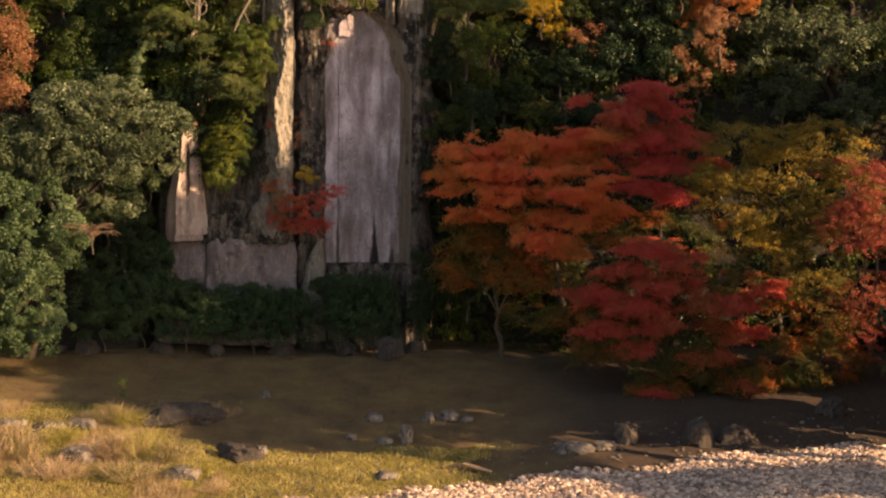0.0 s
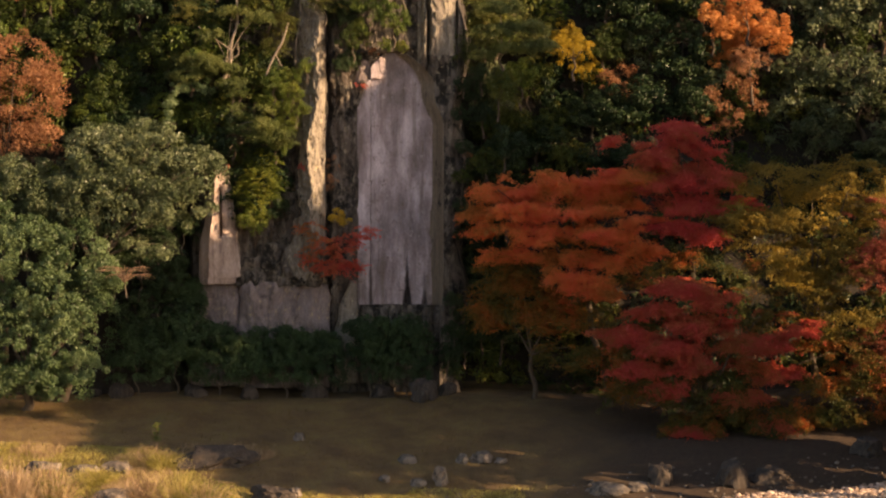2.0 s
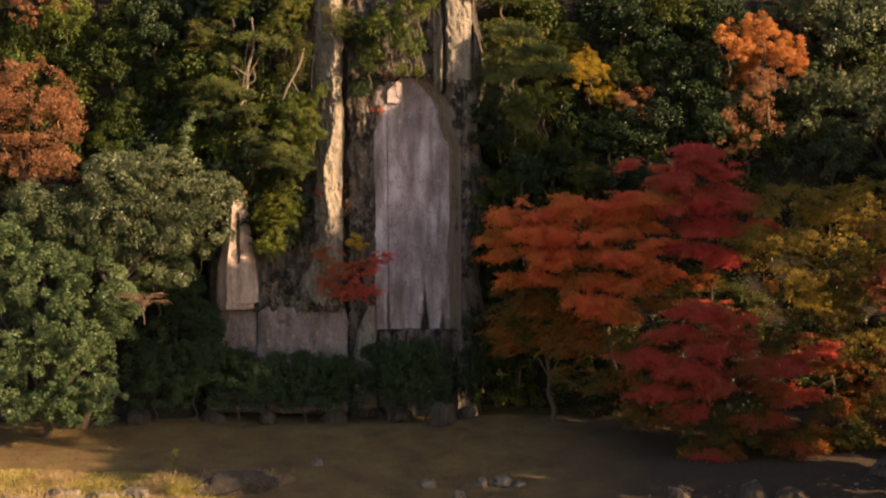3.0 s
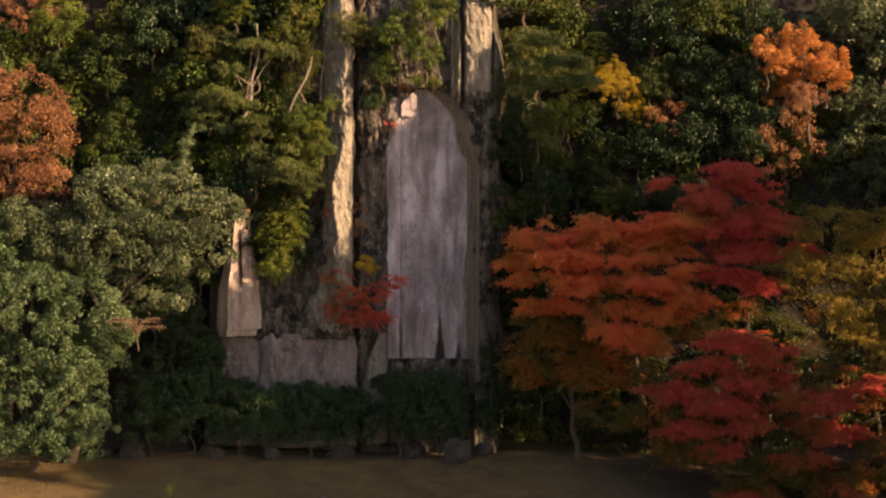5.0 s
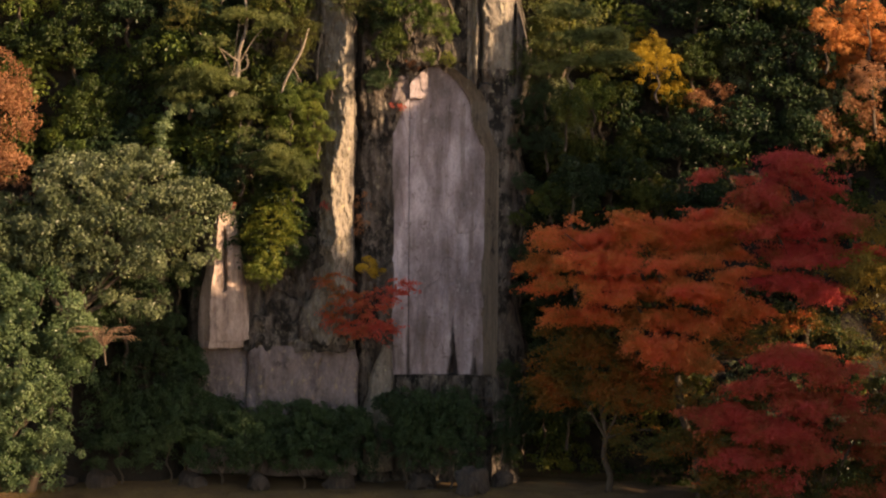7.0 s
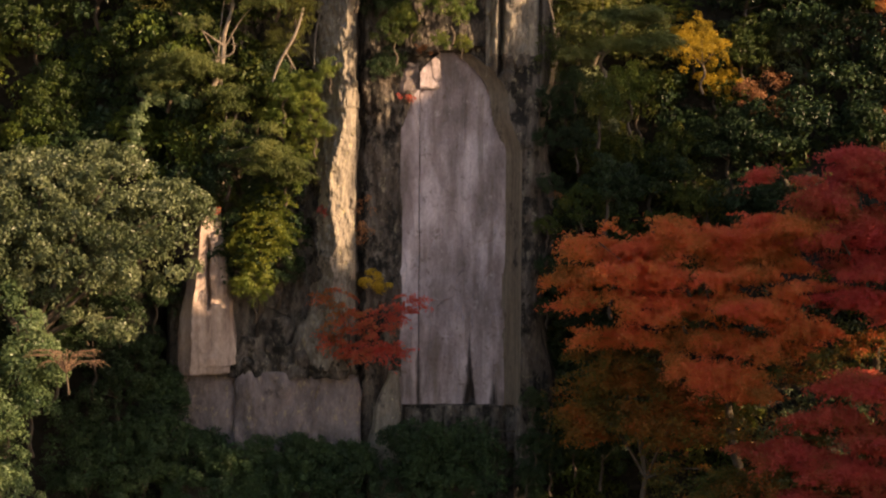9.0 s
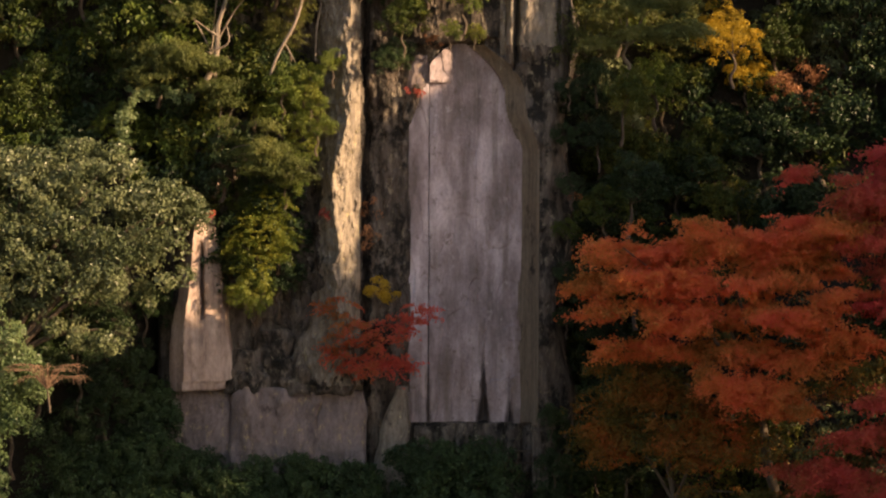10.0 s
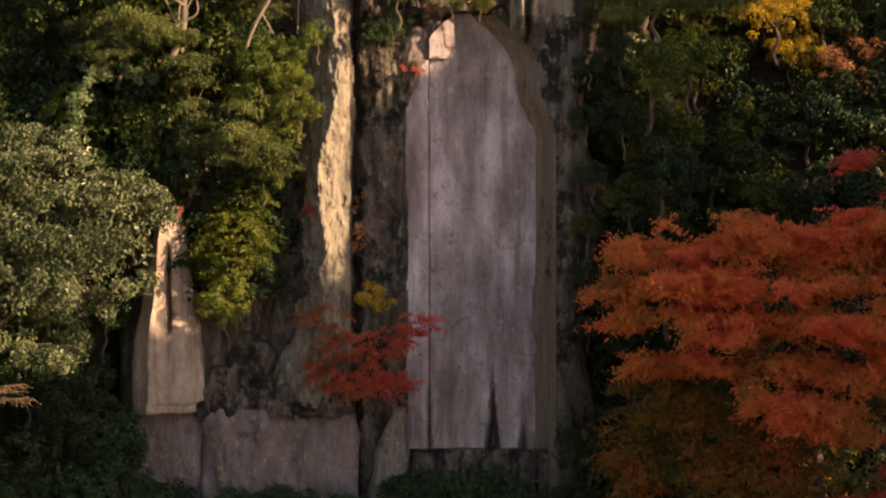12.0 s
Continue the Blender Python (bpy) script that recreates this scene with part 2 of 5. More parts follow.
def panel_material():
    """Dressed lilac-grey rock: broad pale blooms, brown runs down the face, fine grain and small dark pits."""
    m, nt, b = nodes_of("panel_rock")
    base = ramp(nt, noise_tex(nt, 0.55, (1.6, 1, 0.55), 7.0, 0.62), [(0.36, (0.20, 0.165, 0.165)), (0.5, (0.36, 0.30, 0.32)), (0.64, (0.60, 0.53, 0.57))])
    runs = noise_tex(nt, 1.2, (1.9, 1, 0.16), 5.0, 0.55)
    base = mix(nt, ramp(nt, runs, [(0.32, (0.55, 0.55, 0.55)), (0.48, (0, 0, 0))]), base, (0.17, 0.135, 0.115))
    base = mix(nt, ramp(nt, runs, [(0.56, (0, 0, 0)), (0.70, (0.35, 0.35, 0.35))]), base, (0.60, 0.54, 0.57))
    scab = noise_tex(nt, 2.1, (1, 1, 0.8), 9.0, 0.74)
    base = mix(nt, ramp(nt, scab, [(0.34, (0.8, 0.8, 0.8)), (0.43, (0, 0, 0))]), base, (0.16, 0.125, 0.11))
    base = mix(nt, ramp(nt, scab, [(0.60, (0, 0, 0)), (0.68, (0.5, 0.5, 0.5))]), base, (0.62, 0.56, 0.58))
    base = mix(nt, 0.6, base, ramp(nt, noise_tex(nt, 9.0, (1, 1, 0.7), 6.0, 0.7), [(0.3, (0.62, 0.60, 0.60)), (0.7, (1.15, 1.13, 1.12))]), "MULTIPLY")
    nt.links.new(base, b.inputs["Base Color"])
    b.inputs["Roughness"].default_value = 0.86
    b.inputs["Specular IOR Level"].default_value = 0.25
    bump(nt, b, noise_tex(nt, 3.4, (1, 1, 0.7), 10.0, 0.72), 0.9, 0.05)
    return m


PANEL_ROCK = panel_material()


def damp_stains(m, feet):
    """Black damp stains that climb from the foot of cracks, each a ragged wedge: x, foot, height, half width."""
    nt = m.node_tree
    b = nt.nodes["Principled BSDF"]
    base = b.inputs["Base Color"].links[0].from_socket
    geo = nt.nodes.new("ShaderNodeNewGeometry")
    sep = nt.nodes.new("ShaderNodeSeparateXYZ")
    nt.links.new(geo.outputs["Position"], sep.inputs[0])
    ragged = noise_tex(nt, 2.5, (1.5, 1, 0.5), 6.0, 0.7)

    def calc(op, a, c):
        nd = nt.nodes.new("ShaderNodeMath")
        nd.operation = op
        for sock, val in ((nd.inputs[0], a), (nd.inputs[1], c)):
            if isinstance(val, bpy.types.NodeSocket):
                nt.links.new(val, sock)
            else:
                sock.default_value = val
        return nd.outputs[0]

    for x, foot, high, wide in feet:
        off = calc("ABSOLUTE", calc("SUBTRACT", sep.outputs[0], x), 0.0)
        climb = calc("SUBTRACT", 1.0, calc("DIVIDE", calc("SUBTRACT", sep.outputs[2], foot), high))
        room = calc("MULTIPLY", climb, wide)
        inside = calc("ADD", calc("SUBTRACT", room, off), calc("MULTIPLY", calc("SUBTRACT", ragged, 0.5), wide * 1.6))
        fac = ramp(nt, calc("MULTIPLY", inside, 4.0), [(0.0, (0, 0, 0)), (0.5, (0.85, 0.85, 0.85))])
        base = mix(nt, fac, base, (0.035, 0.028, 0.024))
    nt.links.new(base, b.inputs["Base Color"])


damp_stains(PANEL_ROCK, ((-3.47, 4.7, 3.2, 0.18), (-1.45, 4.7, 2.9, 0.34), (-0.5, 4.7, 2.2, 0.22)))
JAMB_ROCK = rock_material("jamb_rock", [(0.25, (0.10, 0.082, 0.062)), (0.5, (0.18, 0.15, 0.12)), (0.8, (0.27, 0.23, 0.19))], streak=(4, 4, 0.3), dark_at=0.38, lichen_at=0.72, relief=0.03)
STONE = rock_material("field_stone", [(0.25, (0.09, 0.075, 0.06)), (0.5, (0.17, 0.14, 0.115)), (0.8, (0.29, 0.25, 0.21))], streak=(1, 1, 1), dark_at=0.42, scale=2.0)

# stone with shade put into its colour, for outcrop, boulders and bush foot
SHADE_TONED_STONE = rock_material("shade_toned_stone", [(0.25, (0.032, 0.025, 0.02)), (0.5, (0.065, 0.052, 0.043)), (0.8, (0.12, 0.098, 0.08))], streak=(3, 3, 0.6), dark_at=0.42, lichen=(0.20, 0.17, 0.14), lichen_at=0.68, scale=1.5)
BARK = bark_material("dark_bark", (0.05, 0.035, 0.025), (0.12, 0.09, 0.065))
PALE_BARK = bark_material("pale_bark", (0.13, 0.10, 0.075), (0.30, 0.245, 0.19))
TWIG = bark_material("dry_twig", (0.13, 0.075, 0.045), (0.26, 0.16, 0.10))

GREY_GREEN = leaf_material("grey_green_leaf", [(0.1, (0.036, 0.052, 0.022)), (0.5, (0.088, 0.112, 0.052)), (0.9, (0.20, 0.225, 0.12))], rough=0.36, through_light=0.15)
FRESH_GREEN = leaf_material("fresh_green_leaf", [(0.1, (0.04, 0.07, 0.015)), (0.5, (0.105, 0.145, 0.028)), (0.9, (0.21, 0.22, 0.042))], rough=0.45, through_light=0.2)
DARK_GREEN = leaf_material("dark_green_leaf", [(0.1, (0.014, 0.028, 0.012)), (0.5, (0.028, 0.052, 0.020)), (0.9, (0.05, 0.075, 0.028))], rough=0.4, through_light=0.15)
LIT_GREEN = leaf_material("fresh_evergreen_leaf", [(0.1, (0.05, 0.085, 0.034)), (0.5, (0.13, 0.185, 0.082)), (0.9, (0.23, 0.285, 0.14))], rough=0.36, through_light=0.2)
BUSH_GREEN = leaf_material("bush_leaf", [(0.1, (0.02, 0.042, 0.018)), (0.5, (0.04, 0.075, 0.028)), (0.9, (0.065, 0.10, 0.04))], rough=0.4, through_light=0.15)
FOREST_GREEN = leaf_material("forest_green_leaf", [(0.1, (0.024, 0.042, 0.011)), (0.5, (0.06, 0.085, 0.018)), (0.9, (0.15, 0.145, 0.028))], rough=0.5, through_light=0.25)
OLIVE = leaf_material("olive_leaf", [(0.1, (0.042, 0.055, 0.015)), (0.5, (0.085, 0.095, 0.024)), (0.9, (0.15, 0.13, 0.032))], rough=0.5, through_light=0.3)
PINE = leaf_material("pine_needle", [(0.1, (0.05, 0.068, 0.02)), (0.5, (0.115, 0.135, 0.038)), (0.9, (0.20, 0.19, 0.06))], rough=0.5, through_light=0.3)
YELLOW_GREEN = leaf_material("yellow_green_leaf", [(0.1, (0.045, 0.07, 0.014)), (0.5, (0.105, 0.14, 0.024)), (0.9, (0.27, 0.25, 0.04))], rough=0.5, through_light=0.35)
YELLOW = leaf_material("yellow_leaf", [(0.1, (0.24, 0.17, 0.025)), (0.5, (0.48, 0.33, 0.04)), (0.9, (0.64, 0.42, 0.055))], rough=0.5, through_light=0.4)
ORANGE = leaf_material("orange_leaf", [(0.1, (0.32, 0.13, 0.04)), (0.5, (0.54, 0.21, 0.065)), (0.9, (0.64, 0.33, 0.12))], rough=0.5, through_light=0.35)
ORANGE_MAPLE = leaf_material("orange_maple_leaf", [(0.05, (0.36, 0.17, 0.045)), (0.25, (0.72, 0.25, 0.075)), (0.55, (0.78, 0.19, 0.08)), (0.9, (0.76, 0.135, 0.092))], rough=0.5, through_light=0.5, patch=0.45)
RED_MAPLE = leaf_material("red_maple_leaf", [(0.05, (0.36, 0.15, 0.05)), (0.35, (0.58, 0.125, 0.075)), (0.6, (0.63, 0.10, 0.08)), (0.9, (0.66, 0.09, 0.10))], rough=0.5, through_light=0.48, patch=0.45)
DUSK_MAPLE = leaf_material("turning_maple_leaf", [(0.1, (0.05, 0.062, 0.016)), (0.4, (0.12, 0.10, 0.022)), (0.7, (0.30, 0.12, 0.025)), (0.95, (0.46, 0.10, 0.03))], rough=0.5, through_light=0.3, patch=0.5)
DUSTY_MAPLE = leaf_material("dusty_red_maple_leaf", [(0.1, (0.26, 0.10, 0.045)), (0.5, (0.40, 0.095, 0.065)), (0.9, (0.50, 0.11, 0.09))], rough=0.5, through_light=0.3, patch=0.5)
GREEN_MAPLE = leaf_material("green_maple_leaf", [(0.1, (0.03, 0.046, 0.012)), (0.5, (0.07, 0.08, 0.018)), (0.78, (0.20, 0.10, 0.02)), (0.97, (0.44, 0.10, 0.03))], rough=0.5, through_light=0.3, patch=0.5)
GOLD_MAPLE = leaf_material("gold_maple_leaf", [(0.1, (0.10, 0.09, 0.022)), (0.5, (0.26, 0.185, 0.04)), (0.9, (0.56, 0.36, 0.06))], rough=0.5, through_light=0.35, patch=0.4)
RUSSET = leaf_material("russet_leaf", [(0.1, (0.18, 0.075, 0.035)), (0.5, (0.32, 0.15, 0.075)), (0.9, (0.42, 0.21, 0.11))], rough=0.6, through_light=0.25)
DRY = leaf_material("dry_leaf", [(0.1, (0.26, 0.165, 0.095)), (0.5, (0.43, 0.30, 0.18)), (0.9, (0.57, 0.43, 0.28))], rough=0.7, through_light=0.25)


def ground_material():
    m, nt, b = nodes_of("ground")
    geo = nt.nodes.new("ShaderNodeNewGeometry")
    sep = nt.nodes.new("ShaderNodeSeparateXYZ")
    nt.links.new(geo.outputs["Position"], sep.inputs[0])
    turf = ramp(nt, noise_tex(nt, 0.5, (1, 1, 1), 9.0, 0.7, True), [(0.3, (0.08, 0.046, 0.02)), (0.5, (0.14, 0.086, 0.034)), (0.72, (0.175, 0.125, 0.044))])
    turf = mix(nt, 0.6, turf, ramp(nt, noise_tex(nt, 11.0, (1, 1, 1), 5.0, 0.7, True), [(0.3, (0.5, 0.5, 0.45)), (0.7, (1.2, 1.15, 1.0))]), "MULTIPLY")
    # leaf litter of the slopes, its tone lowered to stand for deep shade
    shaded_litter = ramp(nt, noise_tex(nt, 6.0, (1, 1, 1), 6.0, 0.7, True), [(0.3, (0.010, 0.008, 0.006)), (0.7, (0.035, 0.026, 0.017))])
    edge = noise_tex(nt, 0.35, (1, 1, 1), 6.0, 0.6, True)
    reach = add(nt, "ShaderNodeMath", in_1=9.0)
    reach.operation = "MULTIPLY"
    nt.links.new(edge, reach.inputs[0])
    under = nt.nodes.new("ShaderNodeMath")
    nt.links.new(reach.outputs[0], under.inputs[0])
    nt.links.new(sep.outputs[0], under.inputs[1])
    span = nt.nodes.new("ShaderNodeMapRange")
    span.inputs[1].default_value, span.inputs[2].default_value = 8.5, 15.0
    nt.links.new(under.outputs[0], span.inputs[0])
    # brown soil, darkened further to carry the shade beneath the maples
    shaded_earth = ramp(nt, noise_tex(nt, 5.0, (1, 1, 1), 6.0, 0.7, True), [(0.3, (0.022, 0.012, 0.006)), (0.7, (0.066, 0.038, 0.019))])
    base = mix(nt, span.outputs[0], turf, shaded_earth)
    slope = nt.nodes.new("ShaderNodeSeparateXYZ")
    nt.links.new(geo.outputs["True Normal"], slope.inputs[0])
    base = mix(nt, ramp(nt, slope.outputs[2], [(0.55, (1, 1, 1)), (0.8, (0, 0, 0))]), base, shaded_litter)
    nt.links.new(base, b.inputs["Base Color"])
    b.inputs["Roughness"].default_value = 0.95
    bump(nt, b, noise_tex(nt, 8.0, (1, 1, 1), 8.0, 0.7, True), 0.8, 0.06)
    return m


GROUND = ground_material()

# ---- the ground: one sheet from the wooded hillside over the turf bank to the shingle and beyond ----
def shore(x):
    """How far out the shingle begins."""
    return -25.4 + 8.3 * step(-8, 26, x) + 0.35 * np.sin(x * 0.9) + 0.2 * np.sin(x * 2.3)


def land(x, y):
    x, y = np.asarray(x, float), np.asarray(y, float)
    roll = 0.35 * fbm(x * 0.16, y * 0.16, seed=3) + 0.10 * fbm(x * 0.7, y * 0.7, seed=5)
    bank = -0.2 * np.maximum(-y - 4, 0)
    bed = -0.2 * (-shore(x) - 4) - 0.05 * np.maximum(shore(x) - y, 0)
    low = np.where(y > shore(x), bank, np.maximum(bed, -7.5))
    low = np.maximum(low, -7.5) - 0.9 * step(-60, -200, y)
    west = step(-13.4, -14.4, x)
    hill = (3.0 + 5.0 * west) * np.maximum(y - 1.2 + 2.7 * west, 0)
    hill = np.where(hill > 27, 27 + (hill - 27) * 0.12, hill)
    # unseen rise at the right, added to block sun under the tall trees
    shade_spur = 8.0 * step(28, 36, x) * step(-24, -12, y) + 4.0 * step(36, 90, x)
    far = 40 * step(300, 1500, np.hypot(x, y)) * step(-60, 200, y)
    return low + roll * step(300, 40, np.hypot(x, y)) + hill + shade_spur + far


def axis(fine_a, fine_b, pitch, far):
    mid = np.arange(fine_a, fine_b + 1e-6, pitch)
    out = pitch * 1.25 ** np.arange(1, 60)
    lo, hi = fine_a - np.cumsum(out), fine_b + np.cumsum(out)
    return np.concatenate([lo[lo > -far][::-1], mid, hi[hi < far]])


gx, gy = axis(-30, 32, 0.3, 3500), axis(-32, 12, 0.3, 3500)
GX, GY = np.meshgrid(gx, gy)
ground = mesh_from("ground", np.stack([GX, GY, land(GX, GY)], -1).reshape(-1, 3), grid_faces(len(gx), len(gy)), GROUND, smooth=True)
tagged(ground, "short autumn turf bank running down to the river and up a wooded hillside", "ground", kind="structure")


# ---- the cliff ----
def niche_sides(z):
    """Left and right edge of the carved niche at a height; no width above its arch."""
    left = -4.1 + 0.5 * step(15.6, 17.4, z) + 0.95 * np.clip((z - 17.3) / 1.35, 0, 1) ** 2.2
    right = -0.2 - 0.50 * step(14.6, 16.5, z) - 1.5 * np.clip((z - 16.6) / 2.05, 0, 1) ** 2.0
    return left, right


def cliff_depth(x, z):
    """How far the rock stands back (plus) or forward (minus) of the cliff's plane."""
    rough = 0.55 * fbm(x * 0.9, z * 0.35, seed=11) + 0.22 * fbm(x * 2.6, z * 1.1, seed=21, octaves=3)
    broken = np.round(3.0 * fbm(x * 0.8 + 0.3 * z, z * 0.55, seed=51, octaves=2) + 0.6 * fbm(x * 3, z * 2, seed=52, octaves=2)) / 3.0  # flat faces that step at joints
    y = 0.45 + 0.7 * rough + 0.35 * broken
    # tall column beside the niche, a blunt ridge that leans into the light
    edge = -7.55 - 0.9 * step(9.5, 6.5, z) + 0.25 * fbm(z * 0.8, 2.5, seed=6)
    rim = -5.93 + 0.22 * fbm(z * 0.9, 0.5, seed=8)
    ridge = rim - np.interp(z, (6, 10, 12.4, 13.4, 15, 17.3, 20, 24), (0.8, 0.85, 0.9, 1.05, 0.78, 0.42, 0.5, 0.6)) - 0.3 * fbm(z * 0.9, 7.5, seed=9)
    up = np.where(x < ridge, (x - edge) / (ridge - edge), (rim - x) / (rim - ridge))
    col = -0.1 - 1.1 * np.clip(up, 0, 1) ** 0.9
    crag = np.abs(fbm(x * 3.4 + 0.4 * z, z * 1.3, seed=31))  # sharp-edged flakes
    flake = np.round(4.0 * fbm(x * 2.2 + 0.2 * z, z * 0.7, seed=35, octaves=3)) / 4.0
    y = np.where((x > edge) & (x < rim), col + 0.25 * rough + 0.12 * broken + 0.30 * crag + 0.16 * flake + 0.12 * fbm(x * 8.0, z * 3.5, seed=33, octaves=3), y)
    y = np.where((z < 6.2) & (x < -5.5), 0.7 + 0.2 * rough, y)
    # set-back band between column and niche
    y = np.where((x >= rim) & (x < -4.05), 0.5 + 0.45 * rough + 0.25 * broken + 0.12 * fbm(x * 5.0, z * 2.2, seed=37, octaves=3) + 0.5 * step(0.35, 0.0, x - rim), y)
    # right wall with its pillar above
    wall = -0.6 + 0.4 * rough + 0.25 * broken + 0.9 * step(0.9, 1.8, x) + 0.6 * step(15.0, 17.0, z) * step(1.3, 0.35, x)
    y = np.where(x > 0.35, wall, y)
    pil = 0.2 - 0.55 * np.sqrt(np.clip(1 - ((x - 0.25) / 0.95) ** 2, 0, 1)) + 0.35 * rough + 0.2 * np.abs(fbm(x * 3.0, z * 1.5, seed=38)) + 0.8 * np.exp(-((x + 0.34 - 0.25 * fbm(z * 0.8, 1.5, seed=39)) / 0.09) ** 2)
    # brow over the niche
    y = np.where((z > 18.62 + 0.5 * fbm(x * 1.1, 4.5, seed=16)) & (x <= -0.9) & (x > -4.05), 0.15 + 0.5 * rough + 0.2 * broken, y)
    # wooded parts lie farther back
    wood = np.maximum(step(-8.1, -8.9, x + 0.25 * np.sin(z * 1.1)) * step(8.0, 9.2, z + 0.5 * np.sin(x * 1.7)), np.maximum(step(1.4, 2.0, x + 0.3 * np.sin(z * 0.9)), step(-13.2, -13.8, x)))
    y = y + wood * np.where(x < -5, 0.3 + 2.5 * step(-13.2, -13.8, x), 2.2 + np.maximum(z, 0) / 3.0)
    # the niche itself is left open for its slabs, with a splayed right jamb
    left, right = niche_sides(z)
    inside = (z > 4.8) & (z < 18.65) & (x > left) & (x < right) & (left < right)
    wide = 0.72
    jamb = (z > 4.8) & (z < 18.65) & (x >= right) & (x < right + wide) & (x > -3.0)
    y = np.where((z > 4.8) & (z < 17.7 + 0.9 * fbm(x * 1.3, 0.7, seed=19)) & (x >= right + wide) & (x <= 0.35) & (x > -3), -0.6 + 0.6 * step(15.0, 17.0, z) + 0.25 * rough, y)
    y = np.where(jamb & ~inside, 0.50 - (1.10 - 0.6 * step(15.0, 17.0, z)) * np.clip((x - right) / wide, 0, 1) ** 1.5 + 0.06 * rough, y)
    grow = step(16.9, 19.0, z + 0.7 * fbm(x * 2, 0.5, seed=14)) * (x > -0.9) * (x < 1.3) * ~(jamb | inside)
    y = y + (pil - 0.15 + 0.16 * broken - y) * grow
    y = np.where(inside, 1.1, y)
    return y


cx, cz = np.arange(-15.0, 3.4, 0.05), np.arange(-1.5, 26.0, 0.075)
CX, CZ = np.meshgrid(cx, cz)
CY = cliff_depth(CX, CZ) + 0.6 * step(22, 26, CZ) * 3
nx, nz = len(cx), len(cz)
front = np.stack([CX, CY, CZ], -1).reshape(-1, 3)
faces = grid_faces(nx, nz)
# close the mass behind
back = front.copy()
back[:, 1] = 9.5
ring = np.concatenate([np.arange(nx), np.arange(1, nz) * nx + nx - 1, (nz - 1) * nx + np.arange(nx - 2, -1, -1), np.arange(nz - 2, 0, -1) * nx])
rim_faces = np.stack([ring, ring + nx * nz, np.roll(ring, -1) + nx * nz, np.roll(ring, -1)], -1)
cliff = mesh_from("cliff", np.concatenate([front, back]), np.concatenate([faces, rim_faces]), ROCK)
cliff.data.materials.append(JAMB_ROCK)
cliff.data.materials.append(COLUMN_ROCK)
mx, mz = (CX[:-1, :-1] + 0.04).ravel(), (CZ[:-1, :-1] + 0.05).ravel()
jl, jr = niche_sides(mz)
kind_of = np.zeros(len(cliff.data.polygons), np.int32)
kind_of[:len(mx)] = np.where((mz > 4.8) & (mz < 18.65) & (mx >= jr - 0.1) & (mx < jr + 0.76) & (mx > -3), 1, 0)
kind_of[:len(mx)] = np.where((mx > -7.45 - 0.9 * step(9.5, 6.5, mz) + 0.5 * fbm(mz * 1.5, mx * 1.5, seed=17)) & (mx < -5.95) & (mz > 6.2 + 1.2 * fbm(mx * 2, 0.5, seed=18)) | (mz > 18.1 + 1.6 * fbm(mx * 2, mz * 1.2, seed=40)) & (mx > -0.9) & (mx < 1.15), 2, kind_of[:len(mx)])
cliff.data.polygons.foreach_set("material_index", kind_of)
tagged(cliff, "weathered grey-brown rock cliff with columns and a tall carved niche", "cliff", kind="structure")


def rock_sheet(name, outline, y_front, y_back, material, parent, bulge=0.0, rough=0.06, pitch=0.12, seed=1, label="", ridge=None, cleft=None):
    """A slab of rock: a rough front between a left and right edge that vary with height, with sides and back.
    outline: heights with left and right edges."""
    zs = np.arange(outline[0][0], outline[-1][0] + 1e-6, pitch)
    hz = [o[0] for o in outline]
    left, right = np.interp(zs, hz, [o[1] for o in outline]), np.interp(zs, hz, [o[2] for o in outline])
    n = max(4, int((max(right - left)) / pitch))
    f = np.linspace(0, 1, n)
    wob = 0.5 * rough
    X = left[:, None] + (right - left)[:, None] * f[None] + wob * fbm(zs[:, None] * 1.7 + seed, f[None] * 3, seed=seed)
    Z = zs[:, None] + 0 * f[None] + wob * fbm(f[None] * 5 + seed, zs[:, None] * 0.3, seed=seed + 9)
    Y = y_front - bulge * np.sqrt(np.clip(1 - (2 * f[None] - 1) ** 2, 0, 1)) + rough * fbm(X * 1.6, Z * 0.9, seed=seed + 3) * 1.6 + 0 * zs[:, None]
    if cleft is not None:
        cx0, z0, z1, w = cleft
        way = cx0 + 0.10 * fbm(Z * 1.3, 0.4, seed=seed + 15)
        Y = Y + 0.5 * np.exp(-((X - way) / w) ** 2) * step(z0, z0 + 0.25, Z) * step(z1, z1 - 0.6, Z)
    if ridge is not None:
        Y = Y - ridge[1] * (1 - np.clip(np.where(f < ridge[0], (ridge[0] - f) / ridge[0], (f - ridge[0]) / (1 - ridge[0])), 0, 1))[None]
    rows = len(zs)
    # worn edges
    worn = np.minimum(np.minimum(f, 1 - f)[None] * n, np.minimum(np.arange(rows), rows - 1 - np.arange(rows))[:, None])
    Y = Y + 0.06 * (worn < 0.5)
    fr = np.stack([X, Y, Z], -1).reshape(-1, 3)
    bk = fr.copy()
    bk[:, 1] = y_back
    ring = np.concatenate([np.arange(n), np.arange(1, rows) * n + n - 1, (rows - 1) * n + np.arange(n - 2, -1, -1), np.arange(rows - 2, 0, -1) * n])
    side = np.stack([ring, ring + n * rows, np.roll(ring, -1) + n * rows, np.roll(ring, -1)], -1)
    return mesh_from(name, np.concatenate([fr, bk]), np.concatenate([grid_faces(n, rows), side]), material, parent, label=label)


